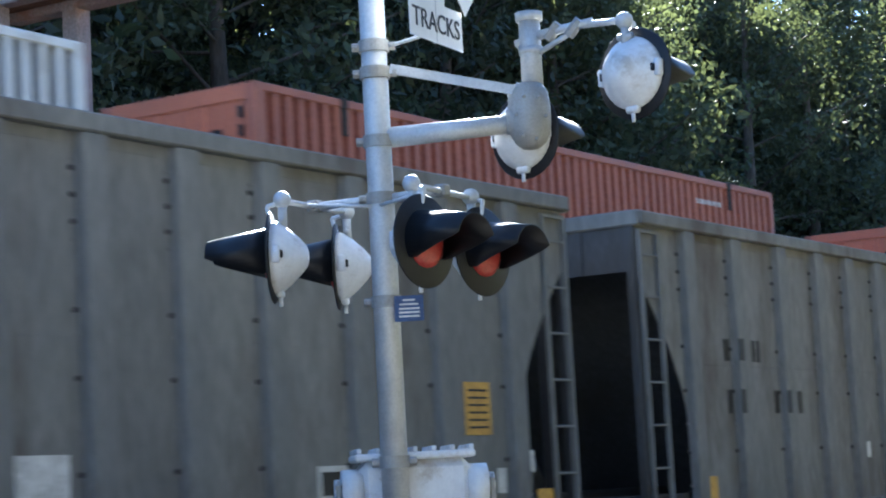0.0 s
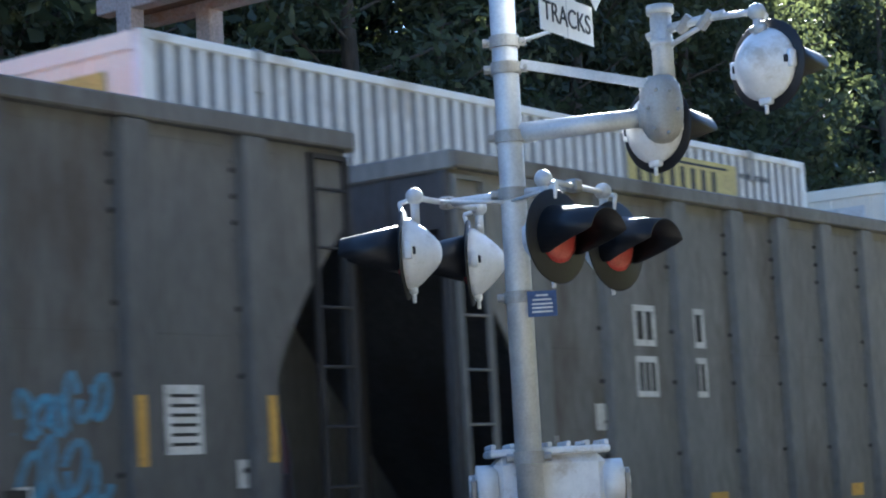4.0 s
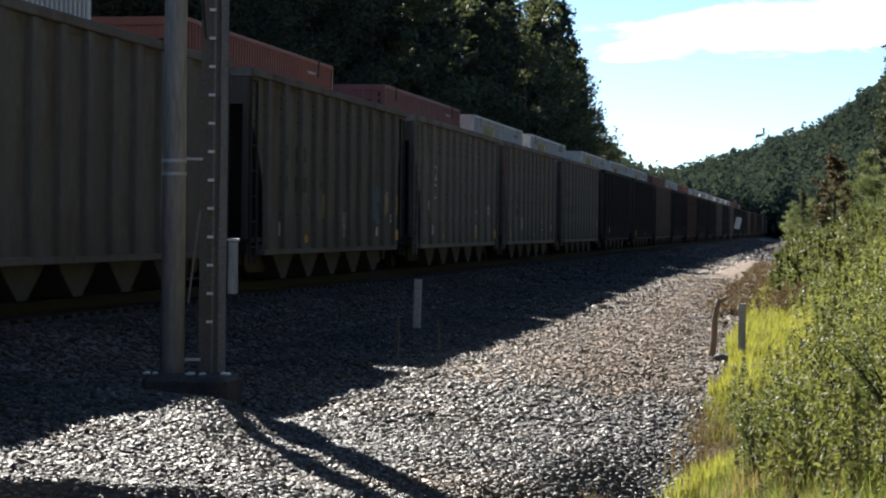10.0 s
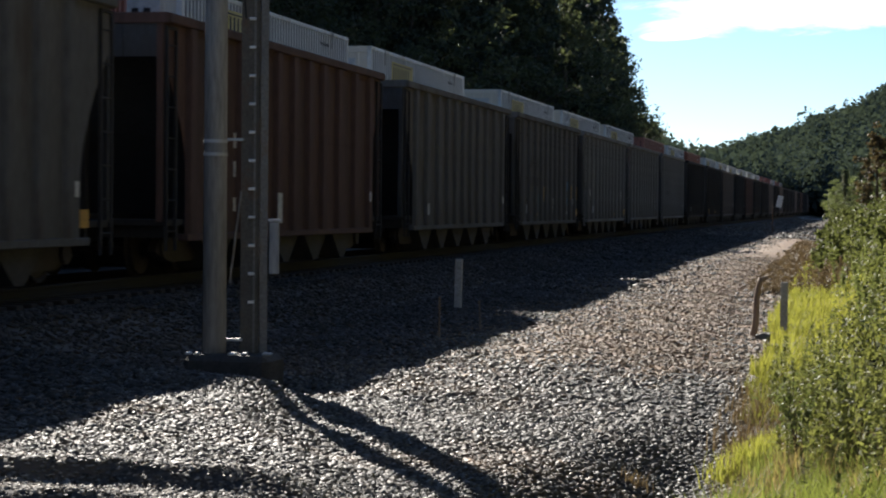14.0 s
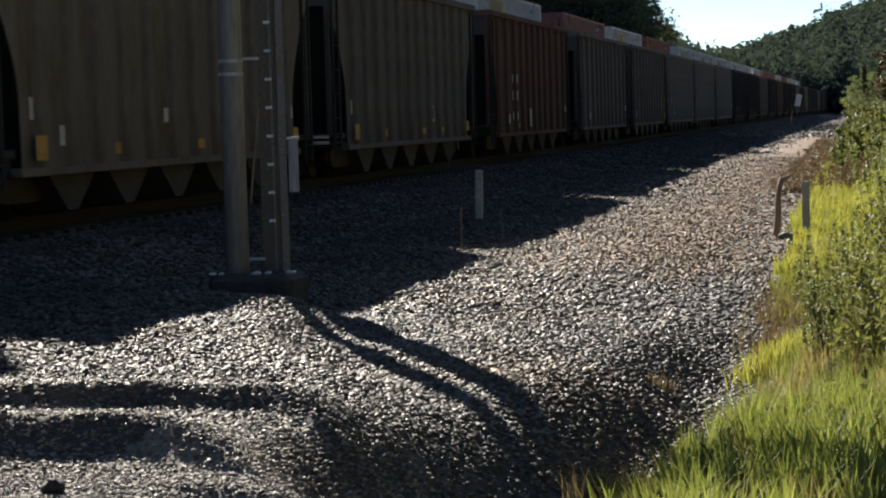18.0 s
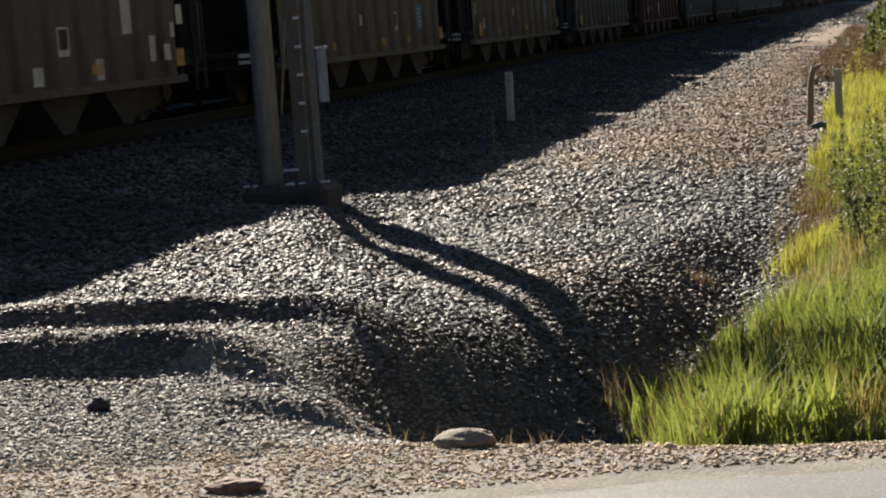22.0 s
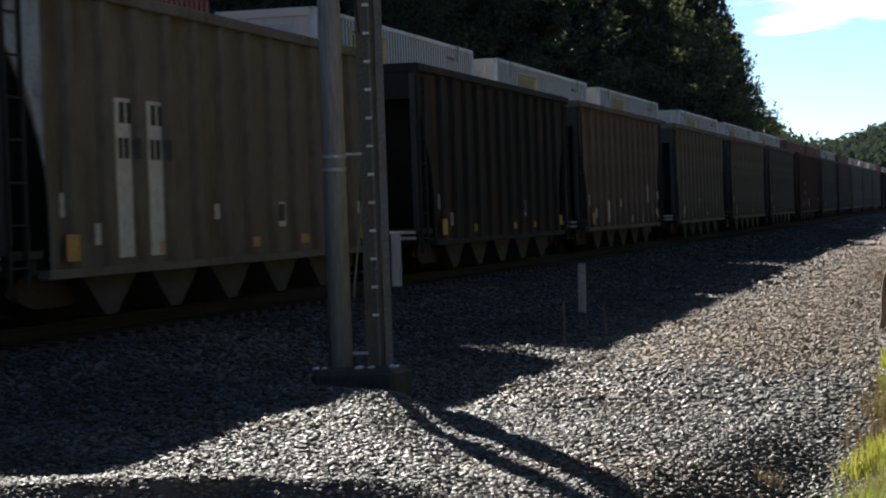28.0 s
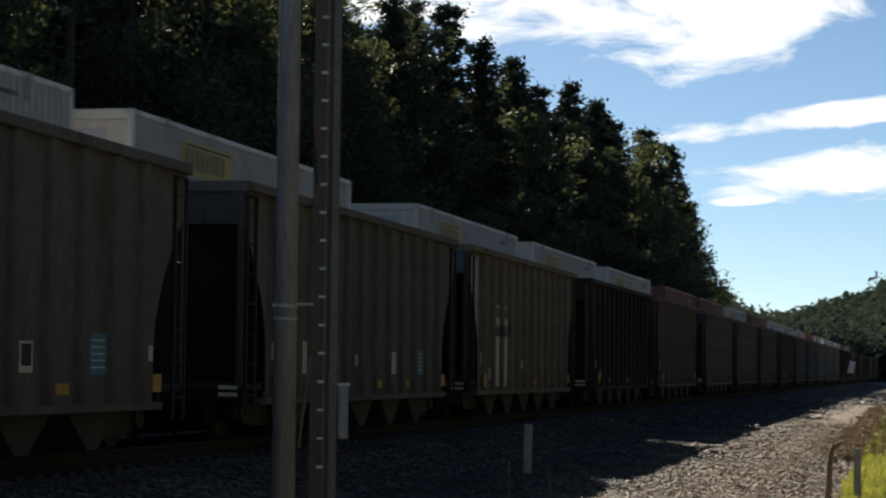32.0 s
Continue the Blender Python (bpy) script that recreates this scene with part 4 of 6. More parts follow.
for k in range(-14, 30):
    paint = PAINTS.get(k, FILLER[k % len(FILLER)])
    posts = POSTS_B if k <= -5 or k in (3, 6, 7, 11) else POSTS_A
    car = hopper_car(paint, LABELS[paint], False, {0: "bright", -10: "blue"}.get(k), posts, -2 <= k <= 1)
    car_posts[car.name], car_shift[car.name] = posts, {0: 0.55, -2: 0.1, -1: 0.12}.get(k, 0.22)
    CARS.append((car, NEAR_TRACK, CAR_START + CAR_PITCH * k + HALF + SLACK.get(k, 0.0)))
    if k > 9:
        continue
    rc = random.Random(100 + k)
    W, A, K, B = M["placard"], M["amber"], M["ink"], M["sprayblue"]
    small, frame_ = "small faded notice plate", "white-framed dark notice"
    # the small plates that every hopper carries along its lower edge
    usual = [(-5.97, -5.80, 1.27, 1.55, W), (-6.02, -5.67, 0.76, 1.07, A), (-5.02, -4.83, 0.93, 1.19, W), (-3.05, -2.70, 0.78, 0.94, A), (-1.05, -0.80, 1.2, 1.41, W),
             (0.2, 0.5, 0.79, 0.93, A), (2.6, 2.98, 0.79, 0.93, A), (5.6, 5.75, 1.22, 1.43, W), (5.78, 6.1, 0.80, 1.05, A)]
    for y0, y1, z0, z1, mt in usual:
        if rc.random() < (0.9 if k < -4 else 0.55):
            plate(car, "placard", y0, y1, z0, z1, mt, small)
    if k <= -5 or k in (1, 3):
        plate(car, "notice", 1.55, 1.92, 1.06, 1.43, W, frame_)
        plate(car, "notice", 1.60, 1.87, 1.14, 1.40, K, "", 0.004)
    if k <= -5:
        for z0 in (0.70, 0.81):
            part("end_plate", block((1.05, -7.118, z0), (1.36, -7.104, z0 + 0.06)), W, car, "white strip on the end sill")
    if k in (-6, -7, -11, -12):
        plate(car, "notice", 3.6, 4.15, 1.04, 1.56, B, "faded blue printed notice")
        for i in range(5):
            plate(car, "line", 3.66, 4.09, 1.12 + 0.085 * i, 1.14 + 0.085 * i, W, "", 0.004)
    if k == 1:
        marks(car, -5.28, -4.85, 2.41, 2.67, 2, K)
        marks(car, -4.48, -4.20, 2.41, 2.67, 2, K, 0.0)
        for y0 in (-5.25, -3.9, -3.35):
            marks(car, y0, y0 + 0.36, 1.79, 2.07, 2, K)
    if k == 0:
        bm = bmesh.new()
        prism(bm, [(-7.10, 3.84), (-6.14, 3.84), (-6.14, 1.98), (-6.30, 2.32), (-6.60, 2.76), (-6.90, 3.10), (-7.10, 3.29)], 0.006, Matrix(((0, 1, 0, 1.452), (1, 0, 0, 0), (0, 0, 1, 0), (0, 0, 0, 1))))
        part("end_panel", bm, CAR_PAINT["bright"], car, "faded red painted end panel")
        for i in range(3):
            plate(car, "line", -7.35, -6.80 - 0.05 * i, 3.60 - 0.07 * i, 3.622 - 0.07 * i, W, "", 0.004)
        for i in range(3):
            part("mark", block((0.85 + 0.17 * i, -HALF + 0.08, 3.56), (0.95 + 0.17 * i, -HALF + 0.088, 3.72)), W, car)
        marks(car, -5.0, -4.66, 2.02, 2.32, 2, K)
        marks(car, -4.56, -4.2, 2.02, 2.32, 2, K)
        marks(car, -4.96, -4.05, 1.52, 1.80, 6, K)
        plate(car, "notice", -6.28, -6.02, 1.36, 1.66, W, "white notice plate")
        for i in range(4):
            plate(car, "line", -6.27, -6.19, 1.38 + 0.07 * i, 1.42 + 0.07 * i, K, "", 0.004)
        plate(car, "notice", 4.52, 4.98, 1.59, 2.09, A, "yellow printed notice")
        for i in range(6):
            plate(car, "line", 4.58, 4.92, 1.65 + 0.07 * i, 1.672 + 0.07 * i, K, "", 0.004)
        plate(car, "notice", 2.15, 2.58, 1.05, 1.35, W, frame_)
        plate(car, "notice", 2.2, 2.53, 1.1, 1.30, K, "", 0.004)
        plate(car, "notice", 5.05, 5.2, 1.03, 1.27, W, "red and white notice plate")
        for y in (-3.45, -2.45, -1.4):
            plate(car, "paint_patch", y, y + 0.55, 1.07, 1.5, W, "scuffed white paint patch")
    if k == -1:
        plate(car, "paint_patch", 2.0, 2.86, 0.95, 1.63, W, "white patch of paint")
        scrawl(car, "graffiti", 2.06, 1.05, 0.72, 0.5, K, 3, "black scrawl on a white patch", 7, 0.05, 1.4590)
        scrawl(car, "graffiti", 3.1, 1.62, 0.75, 0.46, K, 5, "black scrawl", 6, 0.035)
        plate(car, "notice", 3.22, 3.82, 1.0, 1.54, B, "blue printed notice")
        for i in range(6):
            plate(car, "line", 3.28, 3.76, 1.06 + 0.075 * i, 1.08 + 0.075 * i, W, "", 0.004)
        plate(car, "notice", 4.42, 4.70, 1.54, 1.80, W, "white notice plate")
        marks(car, 4.45, 4.55, 1.57, 1.77, 1, K, 0.004)
        plate(car, "notice", 5.0, 5.18, 1.1, 1.43, W, "white notice plate")
        plate(car, "notice", 1.0, 1.45, 1.0, 1.38, W, frame_)
        plate(car, "notice", 1.04, 1.41, 1.04, 1.34, K, "", 0.004)
        for y0 in (-4.34, -3.36):
            for z0, n in ((2.40, 2), (1.90, 3)):
                plate(car, "lettering_panel", y0, y0 + 0.40, z0, z0 + 0.40, W, "white panel under black lettering")
                marks(car, y0 + 0.03, y0 + 0.37, z0 + 0.06, z0 + 0.34, n, K, 0.004)
        plate(car, "notice", -5.12, -4.88, 1.59, 1.84, W, frame_)
    if k == -2:
        scrawl(car, "graffiti", -3.2, 1.0, 0.6, 0.75, M["teal"], 8, "teal sprayed loops", 3, 0.05)
        scrawl(car, "graffiti", -2.3, 1.0, 0.82, 0.85, M["teal"], 18, "teal sprayed loops", 5, 0.05)
        scrawl(car, "graffiti", 0.05, 0.92, 1.0, 0.58, W, 29, "white sprayed scrawl", 7, 0.028)
        scrawl(car, "graffiti", -0.2, 0.9, 0.45, 0.5, K, 39, "black sprayed scrawl", 4, 0.05)
        scrawl(car, "graffiti", -2.27, 1.9, 0.75, 0.14, K, 40, "black sprayed scrawl", 4, 0.05)
        scrawl(car, "graffiti", 3.08, 1.62, 1.22, 0.42, B, 12, "blue sprayed letters that spell nothing", 9, 0.06)
        scrawl(car, "graffiti", 3.1, 1.16, 1.2, 0.42, B, 13, "blue sprayed letters that spell nothing", 9, 0.06)
        plate(car, "notice", 4.86, 5.24, 1.48, 1.98, W, "white printed notice")
        for i in range(6):
            plate(car, "line", 4.91, 5.19, 1.54 + 0.07 * i, 1.565 + 0.07 * i, K, "", 0.004)
        plate(car, "notice", 3.22, 3.58, 0.93, 1.30, W, frame_)
        plate(car, "notice", 3.25, 3.40, 0.95, 1.28, K, "", 0.004)
        plate(car, "notice", 3.42, 3.55, 0.95, 1.28, K, "", 0.004)
        plate(car, "notice", 3.95, 4.15, 0.90, 1.12, W, "white notice plate")
        for y, z in ((-1.42, 1.3), (4.48, 1.4), (5.86, 1.4)):
            plate(car, "stripe", y, y + 0.10, z, z + 0.5, A, "orange upright stripe")
        marks(car, -4.9, -4.35, 2.4, 2.7, 2, K)
        marks(car, -3.8, -3.2, 2.4, 2.7, 2, K)
        marks(car, -4.9, -4.35, 1.8, 2.1, 3, K)
        marks(car, -3.8, -3.2, 1.8, 2.1, 3, K)
    if k == -4:
        for z0, z1 in ((2.08, 2.34), (1.6, 1.86), (1.02, 1.25)):
            marks(car, -3.85, -3.45, z0, z1, 2, W)
            marks(car, -3.25, -3.02, z0, z1, 1, W)
        plate(car, "paint_patch", -1.45, -1.17, 0.81, 1.35, W, "chalky white paint patch")
    if k == -8:
        for i, (y0, y1, z0, z1) in enumerate(((-3.25, -2.85, 0.8, 1.4), (0.75, 1.05, 0.72, 0.95), (2.75, 3.0, 0.72, 1.0), (4.74, 4.95, 0.9, 1.26), (5.05, 5.28, 0.9, 1.13), (5.87, 6.12, 1.4, 1.68), (3.75, 4.1, 1.3, 1.9))):
            plate(car, "paint_patch", y0, y1, z0, z1, W, "chalky white paint patch")
    if k == -10:
        bm = bmesh.new()
        prism(bm, [(-7.02, 3.80), (-6.12, 3.80), (-6.12, 1.86), (-6.42, 2.62), (-6.72, 2.95), (-7.02, 3.22)], 0.006, Matrix(((0, 1, 0, 1.452), (1, 0, 0, 0), (0, 0, 1, 0), (0, 0, 0, 1))))
        part("end_panel", bm, M["bluewhite"], car, "pale blue painted corner panel")
        for y0, y1 in ((-4.33, -3.67), (-3.33, -2.67)):
            plate(car, "panel", y0, y1, 0.76, 2.73, W, "tall off-white lettering panel")
            marks(car, y0 + 0.1, y1 - 0.1, 2.42, 2.68, 2, K, 0.004)
            marks(car, y0 + 0.06, y1 - 0.06, 1.98, 2.24, 3, K, 0.004)
    if k == -11:
        for y0, z1 in ((-4.3, 1.6), (3.43, 1.56), (1.24, 1.48)):
            plate(car, "paint_patch", y0, y0 + 0.25, 1.05, z1, W, "chalky white paint patch")


# ---- far train: double-stacked containers coming on ----
BOX_SPEED = 11.95
UNIT_Y = [-18, 1.2, 20.5, 44.4, 63.9, 83.6, 107.4, 126.8, 146.5, 169.5, 194, 213.9, 233.2, 258.2, 277.7, 297, 320.4, 339.9, 359.4, 382.7, 402.2,
          421.3, 445, 464.4, 484, 507.2, 526.7, 546.2, 569.4, 588.9, 608.4, 631.6, 651, 670.6, 693.8, 713, 732.8, 756, 775.5]
UNIT_PAINT = "WWOOWWWWWORWWWWWRWOWWWWWWRRWRWWWRWWWWOWW"
BOX_L, BOX_W, BOX_H = 16.15, 2.6, 2.9
STACK = []


def container_meshes():
    h = {}
    # corrugated side, facing +x
    n = 58
    pts = []
    step = (BOX_L - 0.3) / n
    for i in range(n):
        y = 0.15 + i * step
        pts += [(y, 0.0), (y + step * 0.36, 0.0), (y + step * 0.50, -0.11), (y + step * 0.86, -0.11)]
    pts.append((BOX_L - 0.15, 0.0))
    bm = bmesh.new()
    lo = [bm.verts.new((1.285 + d, y, 0.16)) for y, d in pts]
    hi = [bm.verts.new((1.285 + d, y, BOX_H - 0.10)) for y, d in pts]
    for i in range(len(pts) - 1):
        bm.faces.new((lo[i], lo[i + 1], hi[i + 1], hi[i])).material_index = int(i % 4 != 0)     # groove shade and grime painted into the hollows
    h["wall"] = bm
    bm = bmesh.new()
    box(bm, (-1.27, 0.05, BOX_H - 0.05), (1.27, BOX_L - 0.05, BOX_H - 0.015))
    h["roof"] = bm
    bm = bmesh.new()
    box(bm, (1.20, 0, BOX_H - 0.11), (1.30, BOX_L, BOX_H - 0.0), 0.01)
    h["rail"] = bm
    bm = bmesh.new()
    box(bm, (1.17, 0, 0.0), (1.30, BOX_L, 0.17), 0.01)
    h["lower"] = bm
    bm = bmesh.new()
    box(bm, (1.15, -0.005, 0.02), (1.305, 0.16, BOX_H - 0.02), 0.012)
    h["corner"] = bm
    bm = bmesh.new()
    box(bm, (1.13, -0.09, BOX_H - 0.14), (1.315, 0.09, BOX_H + 0.02), 0.015)
    box(bm, (1.27, -0.06, BOX_H - 0.5), (1.312, 0.06, BOX_H - 0.14), 0.01)
    h["casting"] = bm
    # the end wall, facing -y: one shallow-ribbed sheet
    bm = bmesh.new()
    prof = [(-1.2, 0.04)]
    for x in (-0.8, -0.4, 0, 0.4, 0.8):
        prof += [(x - 0.07, 0.04), (x - 0.05, 0.02), (x + 0.05, 0.02), (x + 0.07, 0.04)]
    prof.append((1.2, 0.04))
    lo = [bm.verts.new((x, y, 0.1)) for x, y in prof]
    hi = [bm.verts.new((x, y, BOX_H - 0.1)) for x, y in prof]
    for i in range(len(prof) - 1):
        bm.faces.new((lo[i], lo[i + 1], hi[i + 1], hi[i]))
    h["end"] = bm
    bm = bmesh.new()
    box(bm, (-1.15, -0.002, BOX_H - 0.22), (1.15, 0.05, BOX_H - 0.005), 0.01)
    h["header"] = bm
    bm = bmesh.new()
    box(bm, (-1.2, 0.05, 0.02), (1.2, BOX_L - 0.05, 0.14))
    h["floor"] = bm
    for k, b in h.items():
        me = bpy.data.meshes.new(k)
        b.to_mesh(me)
        b.free()
        HOPPER["box_" + k] = me


container_meshes()
HALF_TURN = pose(0, BOX_L, 0, 0, 0, 180)
BOX_LABEL = {"white": "white corrugated steel shipping container", "orange": "orange corrugated steel shipping container", "red": "dull red corrugated steel shipping container"}


PANEL_Y = 2.95
# end walls take the paints tinted for the light on them
END_PAINT = {"white": M["cream"], "orange": M["lit_orange_end"]}


def container(paint, upper, seed, far_panel=False):
    mat = M[paint]
    c = tagged(empty("shipping_container"), BOX_LABEL[paint] + (" on top of a stack" if upper else " inside a well car"), "container", "containers of the freight train")
    for m in (Matrix(), HALF_TURN):
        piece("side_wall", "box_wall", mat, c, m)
        piece("top_rail", "box_rail", mat, c, m)
        piece("bottom_rail", "box_lower", mat, c, m)
        piece("end_wall", "box_end", END_PAINT.get(paint, mat), c, m)
        if upper:
            piece("end_header", "box_header", END_PAINT.get(paint, mat), c, m)
        for y in (0, BOX_L - 0.155):
            piece("corner_post", "box_corner", mat, c, m @ pose(0, y, 0))
        if upper:
            for y in (1.97, BOX_L - 1.97):
                piece("lifting_block", "box_casting", M["under"] if paint != "white" else M["cast"], c, m @ pose(0, y, 0))
    piece("roof", "box_roof", mat, c)
    piece("floor", "box_floor", M["under"], c)
    if not upper:
        return c
    r = random.Random(seed)
    x = 1.288
    if paint == "white":
        y0 = 10.25 if far_panel else PANEL_Y + r.uniform(-0.1, 0.1)
        p = part("sign_panel", block((x, y0, 1.85), (x + 0.008, y0 + 3.4, 2.6)), M["yellow"], c, "yellow painted company panel")
        for i in range(8):
            part("bar", block((x + 0.006, y0 + 0.25 + 0.33 * i, 1.98), (x + 0.012, y0 + 0.38 + 0.33 * i, 2.44)), M["ink"], p)
        part("bar", block((x + 0.006, y0 + 0.25, 2.49), (x + 0.012, y0 + 3.1, 2.53)), M["ink"], p)
        q = part("sign_panel", block((-0.75, -0.012, 1.7), (0.75, -0.004, 2.5)), M["yellow"] if r.random() < 0.5 else M["placard"], c, "painted company panel on the end wall")
        for i in range(4):
            part("bar", block((-0.55 + 0.3 * i, -0.018, 1.9), (-0.38 + 0.3 * i, -0.012, 2.3)), M["ink"], q)
    else:
        for i in range(7):
            part("bar", block((-0.85 + 0.24 * i, -0.012, 1.92), (-0.69 + 0.24 * i, -0.004, 2.34)), M["ink"], c)
        for i in range(4):
            part("bar", block((1.02, -0.012, 2.45 - 0.24 * i), (1.10, -0.004, 2.6 - 0.24 * i)), M["ink"], c)
    for i in range(8):
        part("bar", block((x, (13.8 if far_panel else 12.8) + 0.13 * i, 2.42), (x + 0.006, (13.87 if far_panel else 12.87) + 0.13 * i, 2.51)), M["ink"] if paint == "white" else M["placard"], c)
    return c


def well_car():
    w = tagged(empty("container_well_car"), "dark steel well car under a stack of containers", "well car", "well cars of the freight train")
    for s in (-1, 1):
        part("side_girder", block((s * 1.36 - 0.05, -0.6, 0.35), (s * 1.36 + 0.05, BOX_L + 0.6, 1.25), 0.02), M["rust"], w)
    for y in (-1.9, BOX_L + 0.5):
        part("end_deck", block((-1.3, y, 0.95), (1.3, y + 1.4, 1.12), 0.02), M["rust"], w)
    part("well_floor", block((-1.3, -0.6, 0.30), (1.3, BOX_L + 0.6, 0.42)), M["under"], w)
    for y in (-1.0, BOX_L + 1.0):
        t = empty("truck")
        t.parent, t.matrix_basis = w, pose(0, y, 0)
        for x in (-1.06, 1.06):
            piece("side_frame", "frame", M["wheel"], t, pose(x, 0, 0))
        for yy in (-0.89, 0.89):
            piece("wheelset", "axle", M["wheel"], t, pose(0, yy, 0))
    return w


first_well = well_car()
kinds = {"W": "white", "O": "orange", "R": "red"}
models = {}
for i, (y, p) in enumerate(zip(UNIT_Y, UNIT_PAINT)):
    w = first_well if i == 0 else copy_thing(first_well, Matrix())
    STACK.append((w, y, 0.15))
    for upper in (True, False):
        paint = kinds[p] if upper else kinds["WWOWRWOW"[i % 8]]
        key = (paint, upper, i % 2 if upper else 0, i == 4 and upper)
        if key not in models:
            models[key] = container(paint, upper, i, key[3])
            ob = models[key]
        else:
            ob = copy_thing(models[key], Matrix())
        STACK.append((ob, y, 3.47 if upper else 0.57))


# ---- crossing signal ----
MAST = Vector((-6.73, 9.93, 0))
U = Vector((0.828, 0.561, 0))            # across the road's view
W_ = Vector((-0.561, 0.828, 0))          # away from the road
FACE = (0.88 * U - 0.47 * W_).normalized()
ALONG = (0.47 * U + 0.88 * W_).normalized()
BACK = (0.70 * U + 0.71 * W_).normalized()
FRONT = (0.77 * U - 0.64 * W_).normalized()
REAR = (-0.99 * U + 0.08 * W_).normalized()
ACROSS = (0.83 * U - 0.55 * W_).normalized()
UP = Vector((0, 0, 1))


def facing(p, n):
    """A pose at p whose z axis looks along n and whose y axis is up."""
    x = UP.cross(n).normalized()
    return Matrix(((x.x, 0, n.x, p.x), (x.y, 0, n.y, p.y), (x.z, 1, n.z, p.z), (0, 0, 0, 1)))


def flasher(parent, p, n, arm_z):
    """One flashing-light unit: lens, hood, round background, white housing and the hanger to its arm."""
    u = empty("light_unit")
    u.parent = parent
    u.matrix_basis = parent.matrix_world.inverted() @ facing(p, n)
    bm = bmesh.new()
    lathe(bm, [(0.0, 0.006), (0.262, 0.006), (0.268, 0.0), (0.262, -0.008), (0.0, -0.008)], Matrix(), 36)
    part("background", bm, M["hood"], u, "matt black round background", True)
    bm = bmesh.new()
    lathe(bm, [(0.152, 0.008), (0.150, 0.02), (0.12, 0.038), (0.06, 0.05), (0.0, 0.053)], Matrix(), 28)
    part("lens", bm, M["lens"], u, "red glass lens", True)
    bm = bmesh.new()
    ring = []
    for i in range(29):
        a = radians(-34 + 248 * i / 28)
        length = 0.37 * min(1.0, max(0.03, (0.17 * math.sin(a) + 0.12) / 0.17))
        drop = -0.055 * length / 0.39
        c, sn = math.cos(a), math.sin(a)
        ring.append([bm.verts.new((r * c, r * sn + d, z)) for r, z, d in ((0.178, 0.0, 0), (0.170, length, drop), (0.164, length, drop), (0.172, 0.0, 0))])
    for p0, q0 in zip(ring, ring[1:]):
        for i in range(4):
            j = (i + 1) % 4
            bm.faces.new((p0[i], p0[j], q0[j], q0[i]))
    bmesh.ops.recalc_face_normals(bm, faces=bm.faces[:])
    part("hood", bm, M["hood"], u, "black sun hood", True)
    bm = bmesh.new()
    lathe(bm, [(0.205, -0.008), (0.212, -0.03), (0.203, -0.05), (0.166, -0.10), (0.10, -0.17), (0.062, -0.202), (0.03, -0.212), (0.0, -0.214)], Matrix(), 28)
    box(bm, (-0.045, -0.235, -0.06), (0.045, -0.19, -0.015), 0.01)
    rod(bm, (0, -0.23, -0.04), (0, -0.285, -0.04), 0.012, seg=8)
    for s in (-1, 1):
        box(bm, (s * 0.205 - 0.02, -0.05, -0.07), (s * 0.205 + 0.02, 0.05, -0.02), 0.008)
    cup = part("housing", bm, M["cup"], u, "white enamelled lamp housing", True)
    for s in (-1, 1):
        part("latch", block((s * 0.185 - 0.012, -0.022, -0.085), (s * 0.185 + 0.012, 0.022, -0.045), 0.004), M["hood"], cup, "small black latch")
    part("hook", rods(((0, 0.215, 0.0), (0, 0.30, 0.02), 0.013), ((0, 0.30, 0.02), (0.02, 0.31, -0.03), 0.013), seg=8), M["cup"], u)
    h = arm_z - p.z
    bm = bmesh.new()
    rod(bm, (0, 0.17, -0.07), (0, h - 0.02, -0.07), 0.026, seg=10)
    bmesh.ops.create_uvsphere(bm, u_segments=14, v_segments=9, radius=0.052, matrix=Matrix.Translation((0, h + 0.005, -0.07)))
    rod(bm, (-0.05, 0.21, -0.07), (0.05, 0.21, -0.07), 0.02, seg=8)
    part("hanger", bm, M["galv"], u, smooth=True)
    return u


